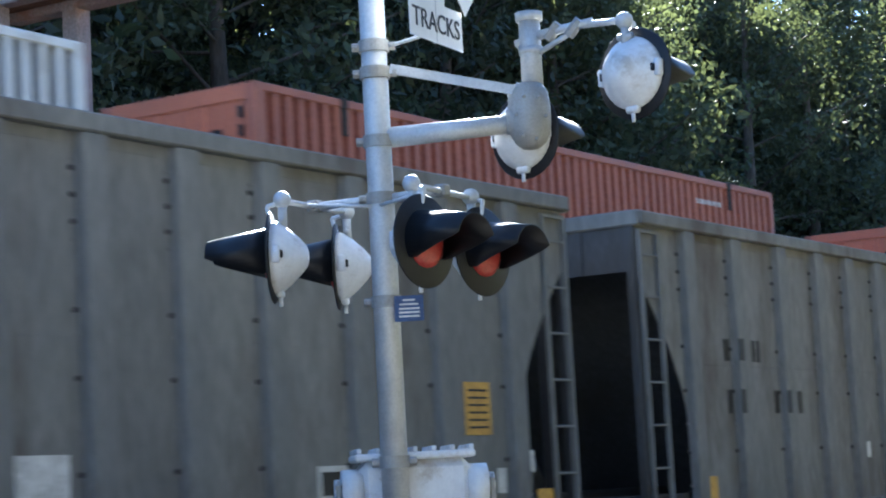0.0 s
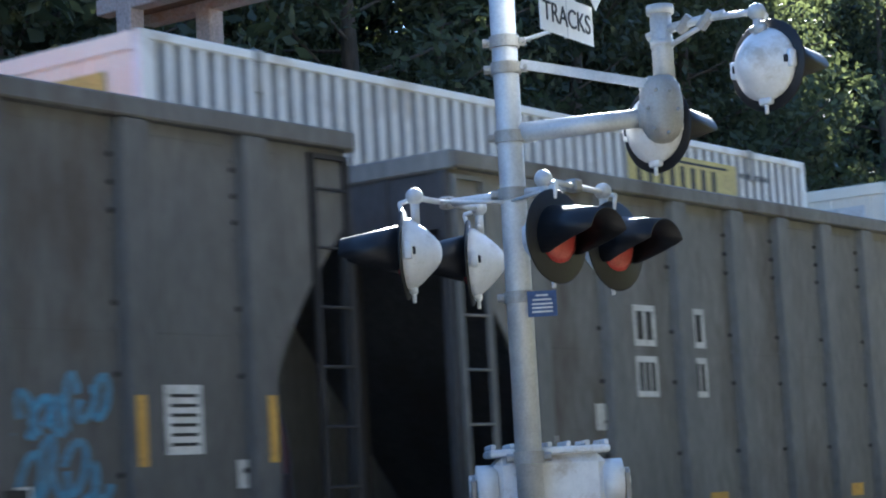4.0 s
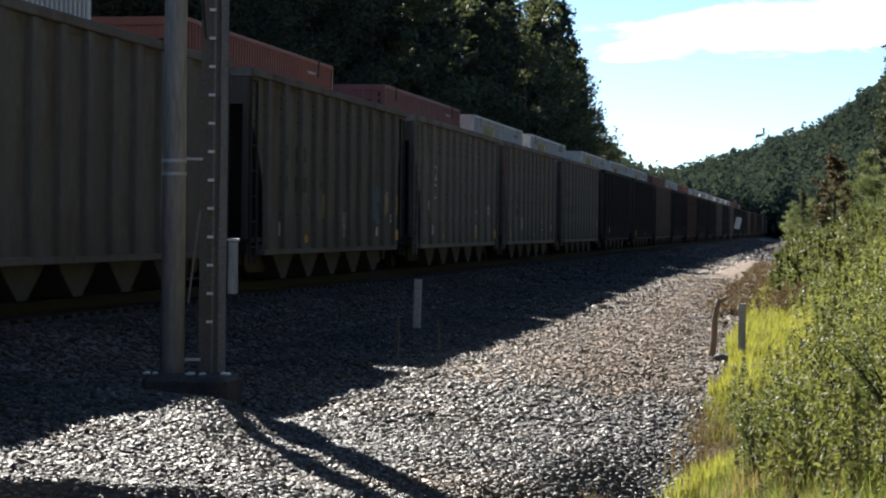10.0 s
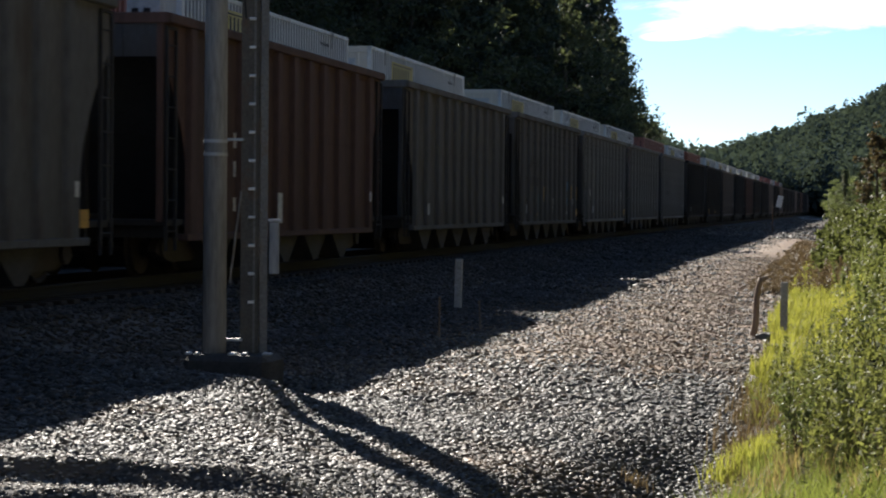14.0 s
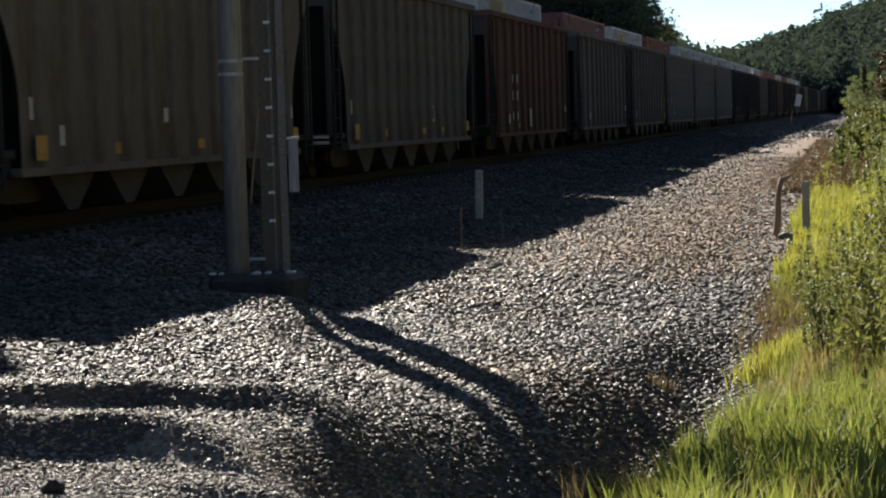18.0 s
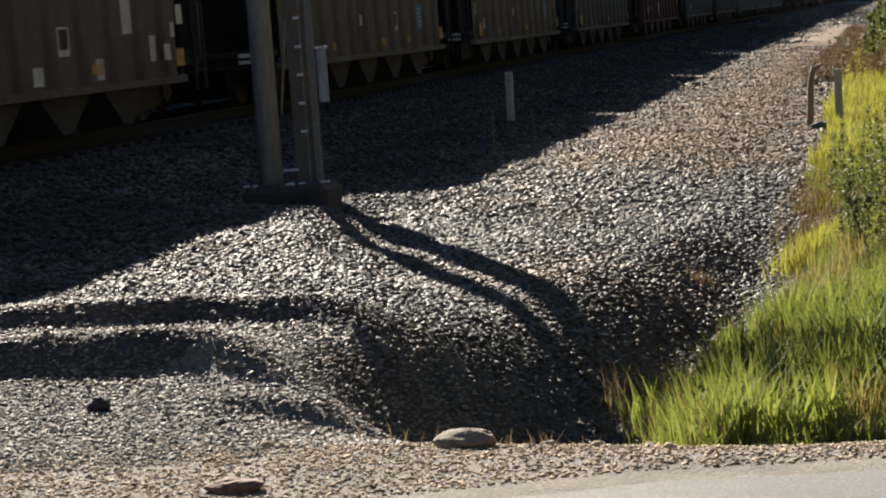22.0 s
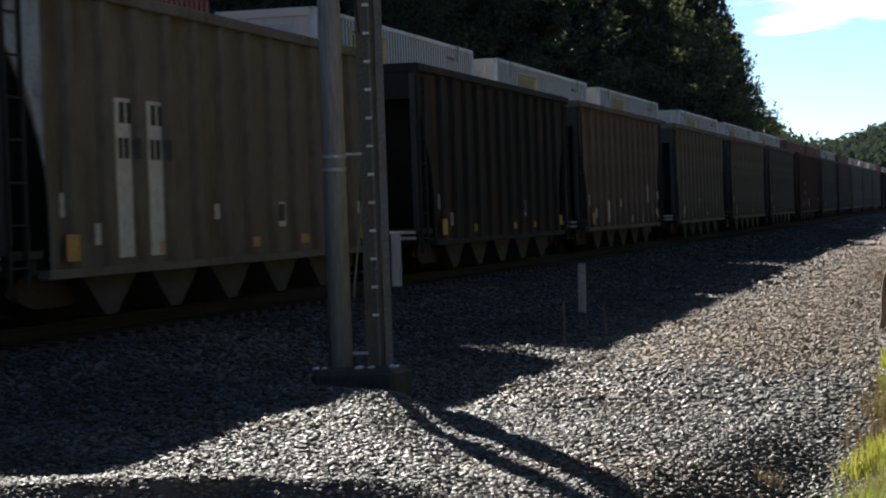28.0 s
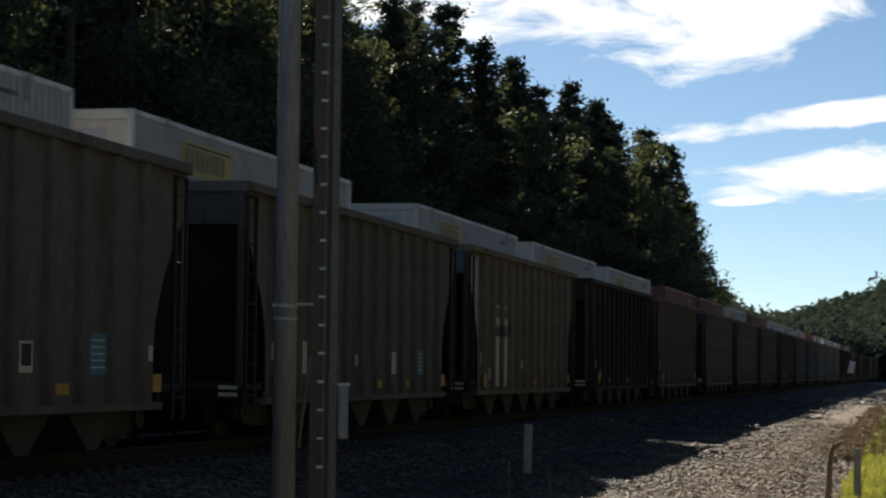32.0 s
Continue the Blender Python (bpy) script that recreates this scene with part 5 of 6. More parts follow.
def crossing_signal():
    grow = 1.1667                         # the signal stands 14 m off
    spot = EYE + (MAST - EYE) * grow
    foot = EYE.z + (float(ground_z(spot.x, spot.y)) - EYE.z) / grow
    s = tagged(empty("crossing_signal", Matrix.Translation((MAST.x, MAST.y, foot))), "galvanised level-crossing signal mast with unlit red flashing lights", "crossing signal")
    bpy.context.view_layer.update()
    inv = s.matrix_world.inverted()

    def at(lat, deep, z):
        return MAST + lat * U + deep * W_ + UP * z

    def add(name, bm, mat, label="", smooth=False):
        ob = part(name, bm, mat, s, label, smooth)
        ob.matrix_basis = inv
        return ob

    add("mast", rods((at(0, 0, foot), at(0, 0, 6.0), 0.080, 0.074), seg=24), M["galv"], "dull silver tubular mast", True)
    add("base", rods((at(0, 0, foot), at(0, 0, foot + 0.05), 0.2), (at(0, 0, foot + 0.05), at(0, 0, foot + 0.28), 0.13, 0.095), seg=20), M["cast"])
    # clamps round the mast
    for z in (2.83, 3.17, 3.58, 3.74, 4.17, 2.22, 1.29):
        bm = rods((at(0, 0, z - 0.035), at(0, 0, z + 0.035), 0.090), seg=24)
        for side in (-1, 1):
            rod(bm, at(side * 0.115, -0.05, z), at(side * 0.115, 0.05, z), 0.014, seg=8)
            rod(bm, at(side * 0.08, 0, z), at(side * 0.13, 0, z), 0.026, seg=6)
        add("clamp", bm, M["cast"])
    # lower lights: one pair each way, each pair on its own short arm
    for n, off, look_ in ((-FACE, 0.45, REAR), (FACE, 0.40, FRONT)):
        c = MAST + n * off
        arm = 2.83
        add("cross_arm", rods((c - ALONG * 0.40 + UP * arm, c + ALONG * 0.40 + UP * arm, 0.018), (MAST + UP * arm, c + UP * arm, 0.026),
                              (MAST + UP * (arm - 0.05) - ALONG * 0.06, c + UP * arm - ALONG * 0.1, 0.012), seg=12), M["galv"], smooth=True)
        add("junction", block(c + UP * arm - Vector((0.04, 0.04, 0.035)), c + UP * arm + Vector((0.04, 0.04, 0.04)), 0.012), M["cast"])
        for k in (-1, 1):
            flasher(s, c + ALONG * 0.38 * k + UP * 2.50 + look_ * 0.07, look_, arm)
    # upper lights on the side bracket
    elbow = at(0.90, 0, 3.25)
    add("side_arm", rods((at(0.05, 0, 3.19), at(0.84, 0, 3.24), 0.062, 0.055), seg=20), M["galv"], "silver tubular side arm", True)
    bm = bmesh.new()
    lathe(bm, [(0.0, -0.175), (0.05, -0.165), (0.09, -0.135), (0.117, -0.085), (0.128, -0.02), (0.128, 0.08), (0.115, 0.17), (0.085, 0.22), (0.0, 0.225)], Matrix.Translation(elbow), 24)
    rod(bm, elbow - 0.02 * U, elbow - 0.14 * U, 0.09, 0.075, seg=20)
    for a in range(6):
        d = U * math.cos(a) * 0.09 - W_ * 0.13 + UP * (0.14 * math.sin(a))
        rod(bm, elbow + d, elbow + d - W_ * 0.012, 0.014, seg=6)
    add("elbow_box", bm, M["cast"], "weathered cast elbow box", True)
    stub = elbow + 0.03 * U
    add("stub_pipe", rods((stub + UP * 0.2, stub + UP * 0.63, 0.064), (stub + UP * 0.60, stub + UP * 0.65, 0.082), (stub + UP * 0.40, stub + UP * 0.44, 0.072), seg=20), M["galv"], smooth=True)
    add("strut", block((-0.012, -0.028, 0), (0.012, 0.028, 0.80)), M["galv"]).matrix_basis = \
        inv @ Matrix.Translation(at(0.09, -0.02, 3.60)) @ (at(0.86, -0.05, 3.42) - at(0.09, -0.02, 3.60)).to_track_quat("Z", "Y").to_matrix().to_4x4()
    mid = stub + UP * 0.50
    add("cross_arm", rods((mid, mid + ACROSS * 0.42 + UP * 0.03, 0.03, 0.024), (mid + ACROSS * 0.3 + UP * 0.02, mid + ACROSS * 0.66 + UP * 0.0, 0.02),
                          (mid - UP * 0.12, mid + ACROSS * 0.32, 0.016), (mid, mid - ACROSS * 0.09 - UP * 0.03, 0.03), seg=12), M["galv"], smooth=True)
    for v in range(2):
        bm = bmesh.new()
        rod(bm, mid + ACROSS * (0.12 + 0.14 * v) - UP * 0.03, mid + ACROSS * (0.2 + 0.14 * v) + UP * 0.05, 0.035, seg=8)
        add("bracket", bm, M["cast"])
    flasher(s, at(1.50, -0.32, 3.44), BACK, 3.74)
    flasher(s, at(0.885, 0.20, 3.20), BACK, 3.44)
    # signs
    sp = MAST + FACE * 0.42
    plane = facing(sp + UP * 3.82, FACE)
    rel = inv @ plane
    flat = rel @ Matrix(((-1, 0, 0, 0), (0, 0, 1, 0), (0, 1, 0, 0), (0, 0, 0, 1)))    # local x across, y out, z up

    def sign(name, outline, label):
        bm = bmesh.new()
        prism(bm, outline, 0.004, Matrix())
        ob = part(name, bm, M["sign"], s, label)
        ob.matrix_basis = flat
        return ob

    t = sign("track_sign", [(-0.34, -0.12), (0.34, -0.12), (0.34, 0.12), (0.12, 0.12), (0.12, 0.44), (-0.12, 0.44), (-0.12, 0.12), (-0.34, 0.12)], "white sign reading 2 TRACKS in black")
    lettering("TRACKS", 0.165, M["ink"], pose(0, 0.0065, -0.005, 0, 0, 180), t)
    lettering("2", 0.21, M["ink"], pose(0, 0.0065, 0.275, 0, 0, 180), t)
    for k, (ang, word) in enumerate(((45, "CROSSING"), (-45, "RAIL   ROAD"))):
        b = sign("crossbuck_blade", [(-0.61, -0.115), (0.61, -0.115), (0.61, 0.115), (-0.61, 0.115)], "white crossbuck blade with black lettering")
        b.matrix_basis = flat @ pose(0, 0.01 + 0.012 * k, 0.61, 0, ang, 0)
        lettering(word, 0.17, M["ink"], pose(0, 0.0065, 0, 0, 0, 180), b)
    add("sign_bracket", rods((at(0.09, 0, 3.74), sp + UP * 3.77 - FACE * 0.01, 0.012), (at(0.09, 0, 4.17), sp + UP * 4.3 - FACE * 0.01, 0.014), (sp + UP * 3.7 - FACE * 0.008, sp + UP * 5.0 - FACE * 0.008, 0.014), seg=8), M["galv"])
    tag = part("tag", block((-0.085, 0, -0.075), (0.085, 0.004, 0.075)), M["blue"], s, "small blue notice with pale unreadable lines")
    tag.matrix_basis = inv @ Matrix.Translation(at(0.13, -0.085, 2.17)) @ pose(0, 0, 0, 0, 0, 34.1)
    for i, (w, z) in enumerate(((0.07, 0.05), (0.11, 0.025), (0.12, 0.0), (0.12, -0.022), (0.12, -0.045))):
        part("bar", block((-w / 2, -0.003, z - 0.006), (w / 2, 0.0, z + 0.004)), M["placard"], tag)
    # gate mechanism box behind the mast
    g = add("gate_mechanism", block((-0.33, -0.22, 0.42), (0.33, 0.22, 1.30), 0.05), M["cup"], "pale grey painted gate mechanism case")
    g.matrix_basis = inv @ Matrix.Translation(at(0.10, 0.30, 0)) @ pose(0, 0, 0, 0, 0, 40)
    lid = part("lid", block((-0.355, -0.245, 1.30), (0.355, 0.245, 1.345), 0.012), M["cup"], g)
    for i in range(7):
        part("lid_rib", block((-0.345 + 0.11 * i, -0.24, 1.345), (-0.315 + 0.11 * i, 0.24, 1.375), 0.006), M["cup"], g)
    for x in (-0.37, 0.37):
        bm = rods(((x - 0.06, -0.1, 1.13), (x + 0.06, -0.1, 1.13), 0.13), ((x * 1.14 - 0.05, -0.1, 1.13), (x * 1.14 + 0.05, -0.1, 1.13), 0.075), seg=20)
        part("shaft_hub", bm, M["cup"], g, "pale grey hub of the gate shaft", True)
        bm = bmesh.new()
        box(bm, (x * 1.22 - 0.02, -0.2, 0.7), (x * 1.22 + 0.02, 0.0, 1.2), 0.03)
        for zz in (0.82, 0.94, 1.06):
            rod(bm, (x * 1.22 - 0.03, -0.1, zz), (x * 1.22 + 0.03, -0.1, zz), 0.022, seg=10)
        part("crank_arm", bm, M["cast"], g)
    s.matrix_world = Matrix.Translation(EYE) @ Matrix.Scale(grow, 4) @ Matrix.Translation(-EYE) @ s.matrix_world
    part("gate_foot", block((-0.25, -0.18, foot - 0.02), (0.25, 0.18, 0.42), 0.02), M["galv"], g)
    return s


crossing_signal()


# ---- pole, mast and their footing ----
POLE, STEPS = Vector((-6.79, 21.24, 0)), Vector((-6.40, 21.40, 0))
FOOT = -0.46


def footing():
    f = tagged(empty("pole_footing", pose(-6.55, 21.1, FOOT)), "cracked concrete footing half buried in gravel", "footing")
    part("slab", block((-0.46, -0.26, -0.55), (0.47, 0.42, 0.0), 0.06), M["footing"], f)
    for i, (x, y, w) in enumerate(((-0.42, -0.18, 0.055), (-0.33, -0.17, 0.04), (0.06, -0.17, 0.085), (0.03, -0.06, 0.06), (0.17, -0.10, 0.06), (0.40, -0.02, 0.095), (0.35, 0.06, 0.035))):
        bm = bmesh.new()
        box(bm, (x - w / 2, y - 0.06, 0.0), (x + w / 2, y + 0.06, 0.028), 0.012)
        # white stands in for the sunlit tops of these stones
        part("chunk", bm, M["cup"], f)


footing()


def utility_pole():
    p = tagged(empty("utility_pole", pose(POLE.x, POLE.y, FOOT)), "tall weathered grey round pole on a concrete footing", "pole")
    part("shaft", rods(((0, 0, 0), (0, 0, 12.0), 0.128, 0.105), seg=24), M["pole"], p, smooth=True)
    for z in (2.12, 2.26, 6.2):
        part("band", rods(((0, 0, z), (0, 0, z + 0.035), 0.131), seg=24), M["galv"], p, "thin pale metal band")
    return p


utility_pole()


def step_mast():
    m = tagged(empty("climbing_mast", pose(STEPS.x, STEPS.y, FOOT, 0, 0, 17)), "rusty steel column with climbing rungs and a small pale box", "mast")
    part("web", block((-0.012, -0.02, 0), (0.012, 0.28, 12.0)), M["mast"], m)
    part("flange", block((-0.145, 0.0, 0), (0.05, 0.025, 12.0), 0.004), M["rustmast"], m)
    part("flange", block((0.062, -0.03, 0), (0.145, 0.025, 12.0), 0.004), M["mast"], m)
    part("back_plate", block((-0.145, 0.26, 0), (0.145, 0.285, 12.0), 0.004), M["mast"], m)
    # white colour stands in for the sun's glint on the rungs
    r0 = part("rung", rods(((-0.065, -0.05, 0), (0.005, -0.05, 0), 0.016), ((-0.055, 0, 0), (-0.055, -0.05, 0), 0.010), ((-0.005, 0, 0), (-0.005, -0.05, 0), 0.010), seg=6), M["sign"], m)
    r0.matrix_basis = pose(0, 0, 0.55)
    for i in range(1, 36):
        share(r0, pose(0, 0, 0.55 + 0.3048 * i))
    for z in (0.14, 2.30, 6.3):
        part("tie_bracket", block((-0.30, -0.03, z - 0.015), (-0.12, 0.03, z + 0.015), 0.004), M["galv"], m)
    b = part("meter_box", block((0.16, -0.05, 0.85), (0.27, 0.06, 1.42), 0.012), M["pole"], m, "small pale grey metal box with a white lid")
    part("lid", block((0.15, -0.065, 1.42), (0.285, 0.075, 1.45), 0.005), M["cup"], b)
    part("brace", rods(((-0.26, 0, 0.75), (-0.14, 0, 1.75), 0.013), seg=6), M["mast"], m)
    bm = bmesh.new()
    pts = [(-0.16, 0, 6.2), (-0.15, -0.02, 5.7), (-0.20, -0.03, 5.0), (-0.17, -0.03, 4.4), (-0.10, 0, 3.6)]
    for a, b_ in zip(pts, pts[1:]):
        rod(bm, a, b_, 0.012, seg=6)
    part("cable", bm, M["under"], m)
    return m


step_mast()


# ---- posts and stones beside the line ----
def on_ground(x, y, lift=0.0, **turn):
    return pose(x, y, float(ground_z(x, y)) + lift, **turn)


wp = tagged(empty("marker_post", on_ground(-7.2, 37.1, -0.03, ry=1)), "white-painted square wooden marker post in ballast", "post")
part("shaft", block((-0.065, -0.05, 0), (0.065, 0.05, 0.92), 0.012), M["postwhite"], wp)
part("cap", block((-0.07, -0.055, 0.92), (0.07, 0.055, 0.94), 0.008), M["postwhite"], wp)

lean = tagged(empty("leaning_post", on_ground(-1.70, 34.2, -0.05, ry=7, rx=-4)), "leaning weathered wooden post at the edge of the weeds", "post")
bm = bmesh.new()
rings = [[bm.verts.new((0.02 * math.sin(i * 1.1) + (0.062 - 0.003 * i) * math.cos(a * 0.628), (0.062 - 0.003 * i) * math.sin(a * 0.628), i * 0.17)) for a in range(10)] for i in range(7)]
for p, q in zip(rings, rings[1:]):
    for a in range(10):
        bm.faces.new((p[a], p[(a + 1) % 10], q[(a + 1) % 10], q[a]))
bm.faces.new(rings[-1])
part("shaft", bm, M["wood"], lean, smooth=True)
part("knot", rods(((0.03, -0.02, 0.98), (0.12, -0.03, 1.06), 0.05, 0.02), seg=8), M["wood"], lean)

gp = tagged(empty("grey_post", on_ground(-1.16, 33.4, -0.05)), "plain grey square post standing among weeds", "post")
part("shaft", block((-0.06, -0.05, 0), (0.06, 0.05, 0.98), 0.008), M["concrete"], gp)

for x, y, h in ((-6.0, 29.5, 0.62), (-5.75, 31.5, 0.5)):
    st = tagged(empty("stake", on_ground(x, y, -0.02, ry=random.uniform(-3, 3))), "thin weathered survey stake in the gravel", "stake")
    part("shaft", block((-0.012, -0.012, 0), (0.012, 0.012, h)), M["wood"], st)

ds = tagged(empty("line_sign", on_ground(-6.1, 150, 0)), "small white trackside sign on a thin post", "sign")
part("post", rods(((0, 0, 0), (0, 0, 2.0), 0.03), seg=8), M["rust"], ds)
part("panel", block((-0.2, -0.02, 1.9), (0.2, 0.0, 2.75), 0.02), M["sign"], ds).matrix_basis = pose(0, 0, 0, 0, 12, 0)


def boulder(name, x, y, sx, sy, sz, mat, seed, label):
    r = random.Random(seed)
    bm = bmesh.new()
    bmesh.ops.create_icosphere(bm, subdivisions=3, radius=1.0)
    off = Vector((r.uniform(0, 50), r.uniform(0, 50), 0))
    for v in bm.verts:
        k = 1 + 0.28 * noise.noise(v.co * 1.3 + off) + 0.10 * noise.noise(v.co * 4 + off)
        v.co = Vector((v.co.x * sx * k, v.co.y * sy * k, v.co.z * sz * k))
    ob = part(name, bm, mat)
    ob.matrix_basis = on_ground(x, y, sz * 0.45)
    return tagged(ob, label, "rock")


boulder("boulder", -1.74, 7.62, 0.12, 0.09, 0.05, M["rock"], 3, "tan lump of rock on the road's gravel shoulder")
boulder("rock", -3.62, 8.52, 0.055, 0.05, 0.045, M["under"], 5, "dark round lump of stone on pale gravel")
boulder("rock", -2.42, 6.85, 0.11, 0.06, 0.03, M["rust"], 8, "flat brown stone beside the asphalt")
for i in range(9):
    boulder("rock", -2.6 + 0.22 * i + random.uniform(-0.1, 0.1), 7.8 + random.uniform(-0.5, 0.5), 0.03, 0.024, 0.016, M["tan"], 20 + i, "pale broken stone on the road's shoulder")
for i in range(5):
    boulder("rock", -1.45 + random.uniform(-0.15, 0.2), 33.6 + random.uniform(-0.8, 1.2), 0.12, 0.09, 0.07, M["stone"], 40 + i, "pale broken stone by the leaning post")


# ---- steel gantry beyond the far line ----
def gantry():
    g = tagged(empty("signal_gantry", pose(-22.4, 22.7, -0.55)), "pale pinkish steel gantry with a walkway beyond the tracks", "gantry")
    for x, y in ((0.0, 0.0), (0.75, 1.0)):
        part("column", block((x - 0.16, y - 0.16, 0), (x + 0.16, y + 0.16, 9.9), 0.02), M["gantry"], g)
    part("brace", rods(((0.65, 0.85, 8.6), (0.1, 0.15, 6.4), 0.05), seg=8), M["gantry"], g)
    for dy in (0.0, 1.0):
        part("beam", block((-0.6, dy - 0.15, 9.35), (9.0, dy + 0.15, 9.6), 0.02), M["gantry"], g)
    part("walkway", block((-0.6, 0.15, 9.5), (9.0, 0.85, 9.55)), M["rust"], g)
    for i in range(7):
        part("rail_post", rods(((-0.5 + 1.4 * i, 0, 9.6), (-0.5 + 1.4 * i, 0, 10.7), 0.03), seg=6), M["gantry"], g)
    part("hand_rail", rods(((-0.6, 0, 10.7), (9.0, 0, 10.7), 0.035), seg=8), M["gantry"], g)


gantry()


# ---- plants ----
def leaf_cards(centres, size, up_bias=0.3, r=rng, wide=0.45):
    """Folded four-cornered leaves at the given places."""
    n = len(centres)
    d = r.standard_normal((n, 3))
    d[:, 2] += up_bias
    d /= np.linalg.norm(d, axis=1)[:, None]
    a = r.standard_normal((n, 3))
    a -= d * (a * d).sum(1)[:, None]
    a /= np.linalg.norm(a, axis=1)[:, None]
    b = np.cross(d, a)
    s = (size * (0.6 + 0.8 * r.random(n)))[:, None]
    v = np.stack([centres - a * s, centres + b * s * wide + d * s * 0.18, centres + a * s, centres - b * s * wide + d * s * 0.18], 1)
    f = np.arange(4 * n).reshape(n, 4)
    return v.reshape(-1, 3), f


def broadleaf(name, height, spread, leaves, size, seed, mat):
    """A tapered trunk with limbs, and a crown of leaf clumps with gaps."""
    r = np.random.default_rng(seed)
    bm = bmesh.new()
    lean = r.normal(0, 0.02, 2) * height
    top = Vector((lean[0], lean[1], height * 0.86))
    rod(bm, (0, 0, -0.3), top * 0.5, height * 0.017, height * 0.011, 8, False)
    rod(bm, top * 0.5, top, height * 0.011, height * 0.002, 7, False)
    clumps = []
    limbs = 26
    for i in range(limbs):
        t = 0.16 + 0.80 * (i + r.random()) / limbs
        a = i * 2.4 + r.normal(0, 0.4)
        reach = spread * (0.45 + 0.75 * math.sin(math.pi * min(1, (t - 0.05)) ** 0.75)) * r.uniform(0.65, 1.15) * (1.0 if t < 0.8 else 0.75)
        p0 = top * t
        p1 = p0 + Vector((math.cos(a) * reach, math.sin(a) * reach, reach * r.uniform(0.15, 0.55)))
        rod(bm, p0, p1, height * 0.0045 * (1.15 - t), height * 0.001, 5, False)
        for k in (0.45, 0.72, 1.0):
            clumps.append((p0.lerp(p1, k) + Vector(r.normal(0, 0.25 * spread / 3, 3)), spread * r.uniform(0.20, 0.36)))
    clumps.append((top + Vector((0, 0, height * 0.06)), spread * 0.3))
    per = leaves // len(clumps)
    pts = []
    for c, rad in clumps:
        q = r.standard_normal((per, 3))
        q /= np.linalg.norm(q, axis=1)[:, None]
        q *= rad * (0.45 + 0.6 * r.random(per))[:, None]
        q[:, 2] *= 0.7
        pts.append(q + np.array(c))
    v, f = leaf_cards(np.concatenate(pts), size, 0.4, r)
    t = tagged(empty(name), "", "tree")
    part("trunk", bm, M["bark"], t, "brown furrowed trunk and limbs", True)
    c = new("crown", mesh_np("crown", v, f, mat))
    c.parent = t
    return t


def conifer(name, height, spread, leaves, size, seed, mat):
    r = np.random.default_rng(seed)
    bm = bmesh.new()
    rod(bm, (0, 0, -0.3), (0, 0, height), height * 0.014, height * 0.001, 8, False)
    pts = []
    n = 46
    per = leaves // n
    for i in range(n):
        t = 0.22 + 0.76 * (i / n) ** 0.9
        a = i * 2.4 + r.normal(0, 0.3)
        reach = spread * (1.08 - t) ** 0.75 * r.uniform(0.6, 1.2)
        p0 = Vector((0, 0, height * t))
        p1 = p0 + Vector((math.cos(a) * reach, math.sin(a) * reach, reach * r.uniform(-0.12, 0.25)))
        rod(bm, p0, p1, 0.05 * (1.1 - t) + 0.01, 0.008, 4, False)
        k = r.random(per) ** 0.6
        q = np.array(p0)[None] + (np.array(p1) - np.array(p0))[None] * k[:, None]
        q += r.normal(0, 1, (per, 3)) * np.array((0.30, 0.30, 0.20)) * (0.5 + 0.25 * spread * 0.5)
        pts.append(q)
    v, f = leaf_cards(np.concatenate(pts), size, 0.1, r)
    t = tagged(empty(name), "", "tree")
    part("trunk", bm, M["bark"], t, "straight dark conifer trunk", True)
    c = new("crown", mesh_np("crown", v, f, mat))
    c.parent = t
    return t


def grade(leaves, size, leaf, pine):
    return [broadleaf("tree", 19, 4.3, leaves, size, 1, leaf), broadleaf("tree", 16.5, 3.8, leaves, size, 2, leaf), broadleaf("tree", 21, 4.6, leaves, size, 3, leaf),
            conifer("pine_tree", 20, 3.0, leaves, size * 0.85, 4, pine), conifer("pine_tree", 17, 2.6, leaves, size * 0.8, 5, pine)]


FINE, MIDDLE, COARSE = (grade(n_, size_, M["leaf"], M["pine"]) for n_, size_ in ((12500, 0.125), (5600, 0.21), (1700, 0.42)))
BANK = grade(9000, 0.17, M["lit_bankleaf"], M["lit_bankpine"])
tree_label = ["tall leafy oak at the forest edge beyond the tracks", "leafy young oak at the forest edge", "tall spreading oak in the wooded slope", "tall dark pine in the wooded slope", "dark slender pine at the forest edge"]
used = set()
spots = []
rt = random.Random(11)
TALL_Y, TALL_H = [0, 80, 115, 132, 178, 188, 240, 252, 280, 300, 336], [23.2, 24, 24.2, 25.6, 26.4, 28, 29, 28, 25.5, 22.5, 16]
MODEL_H = [19.5, 17.0, 21.5, 20.0, 17.0]
y = 4.0
while y < 336:                           # edge of the wood along the line
    step = 4.0 if y < 130 else 5.0
    for x, wide, low in ((-32.0, 1.5, 0.84), (-38.0, 2, 0.90), (-47, 3, 0.85)):
        if x > -45 or rt.random() < 0.7 or 90 < y < 160:
            spots.append((x + rt.uniform(-wide, wide), y + rt.uniform(-1.6, 1.6), rt.uniform(low, 1.0) * float(np.interp(y, TALL_Y, TALL_H)) * (float(np.interp(y, [82, 96, 150, 172], [1, 1.36, 1.36, 1])) if x < -45 else 1)))
    y += step
def plant(grade_, i, m, s, label, group):
    ob = grade_[i]
    if ob in used:
        ob = copy_thing(ob, m)
    else:
        used.add(ob)
        ob.matrix_basis = m
    ob.scale = (s, s, s)
    return tagged(ob, label, "tree", group)


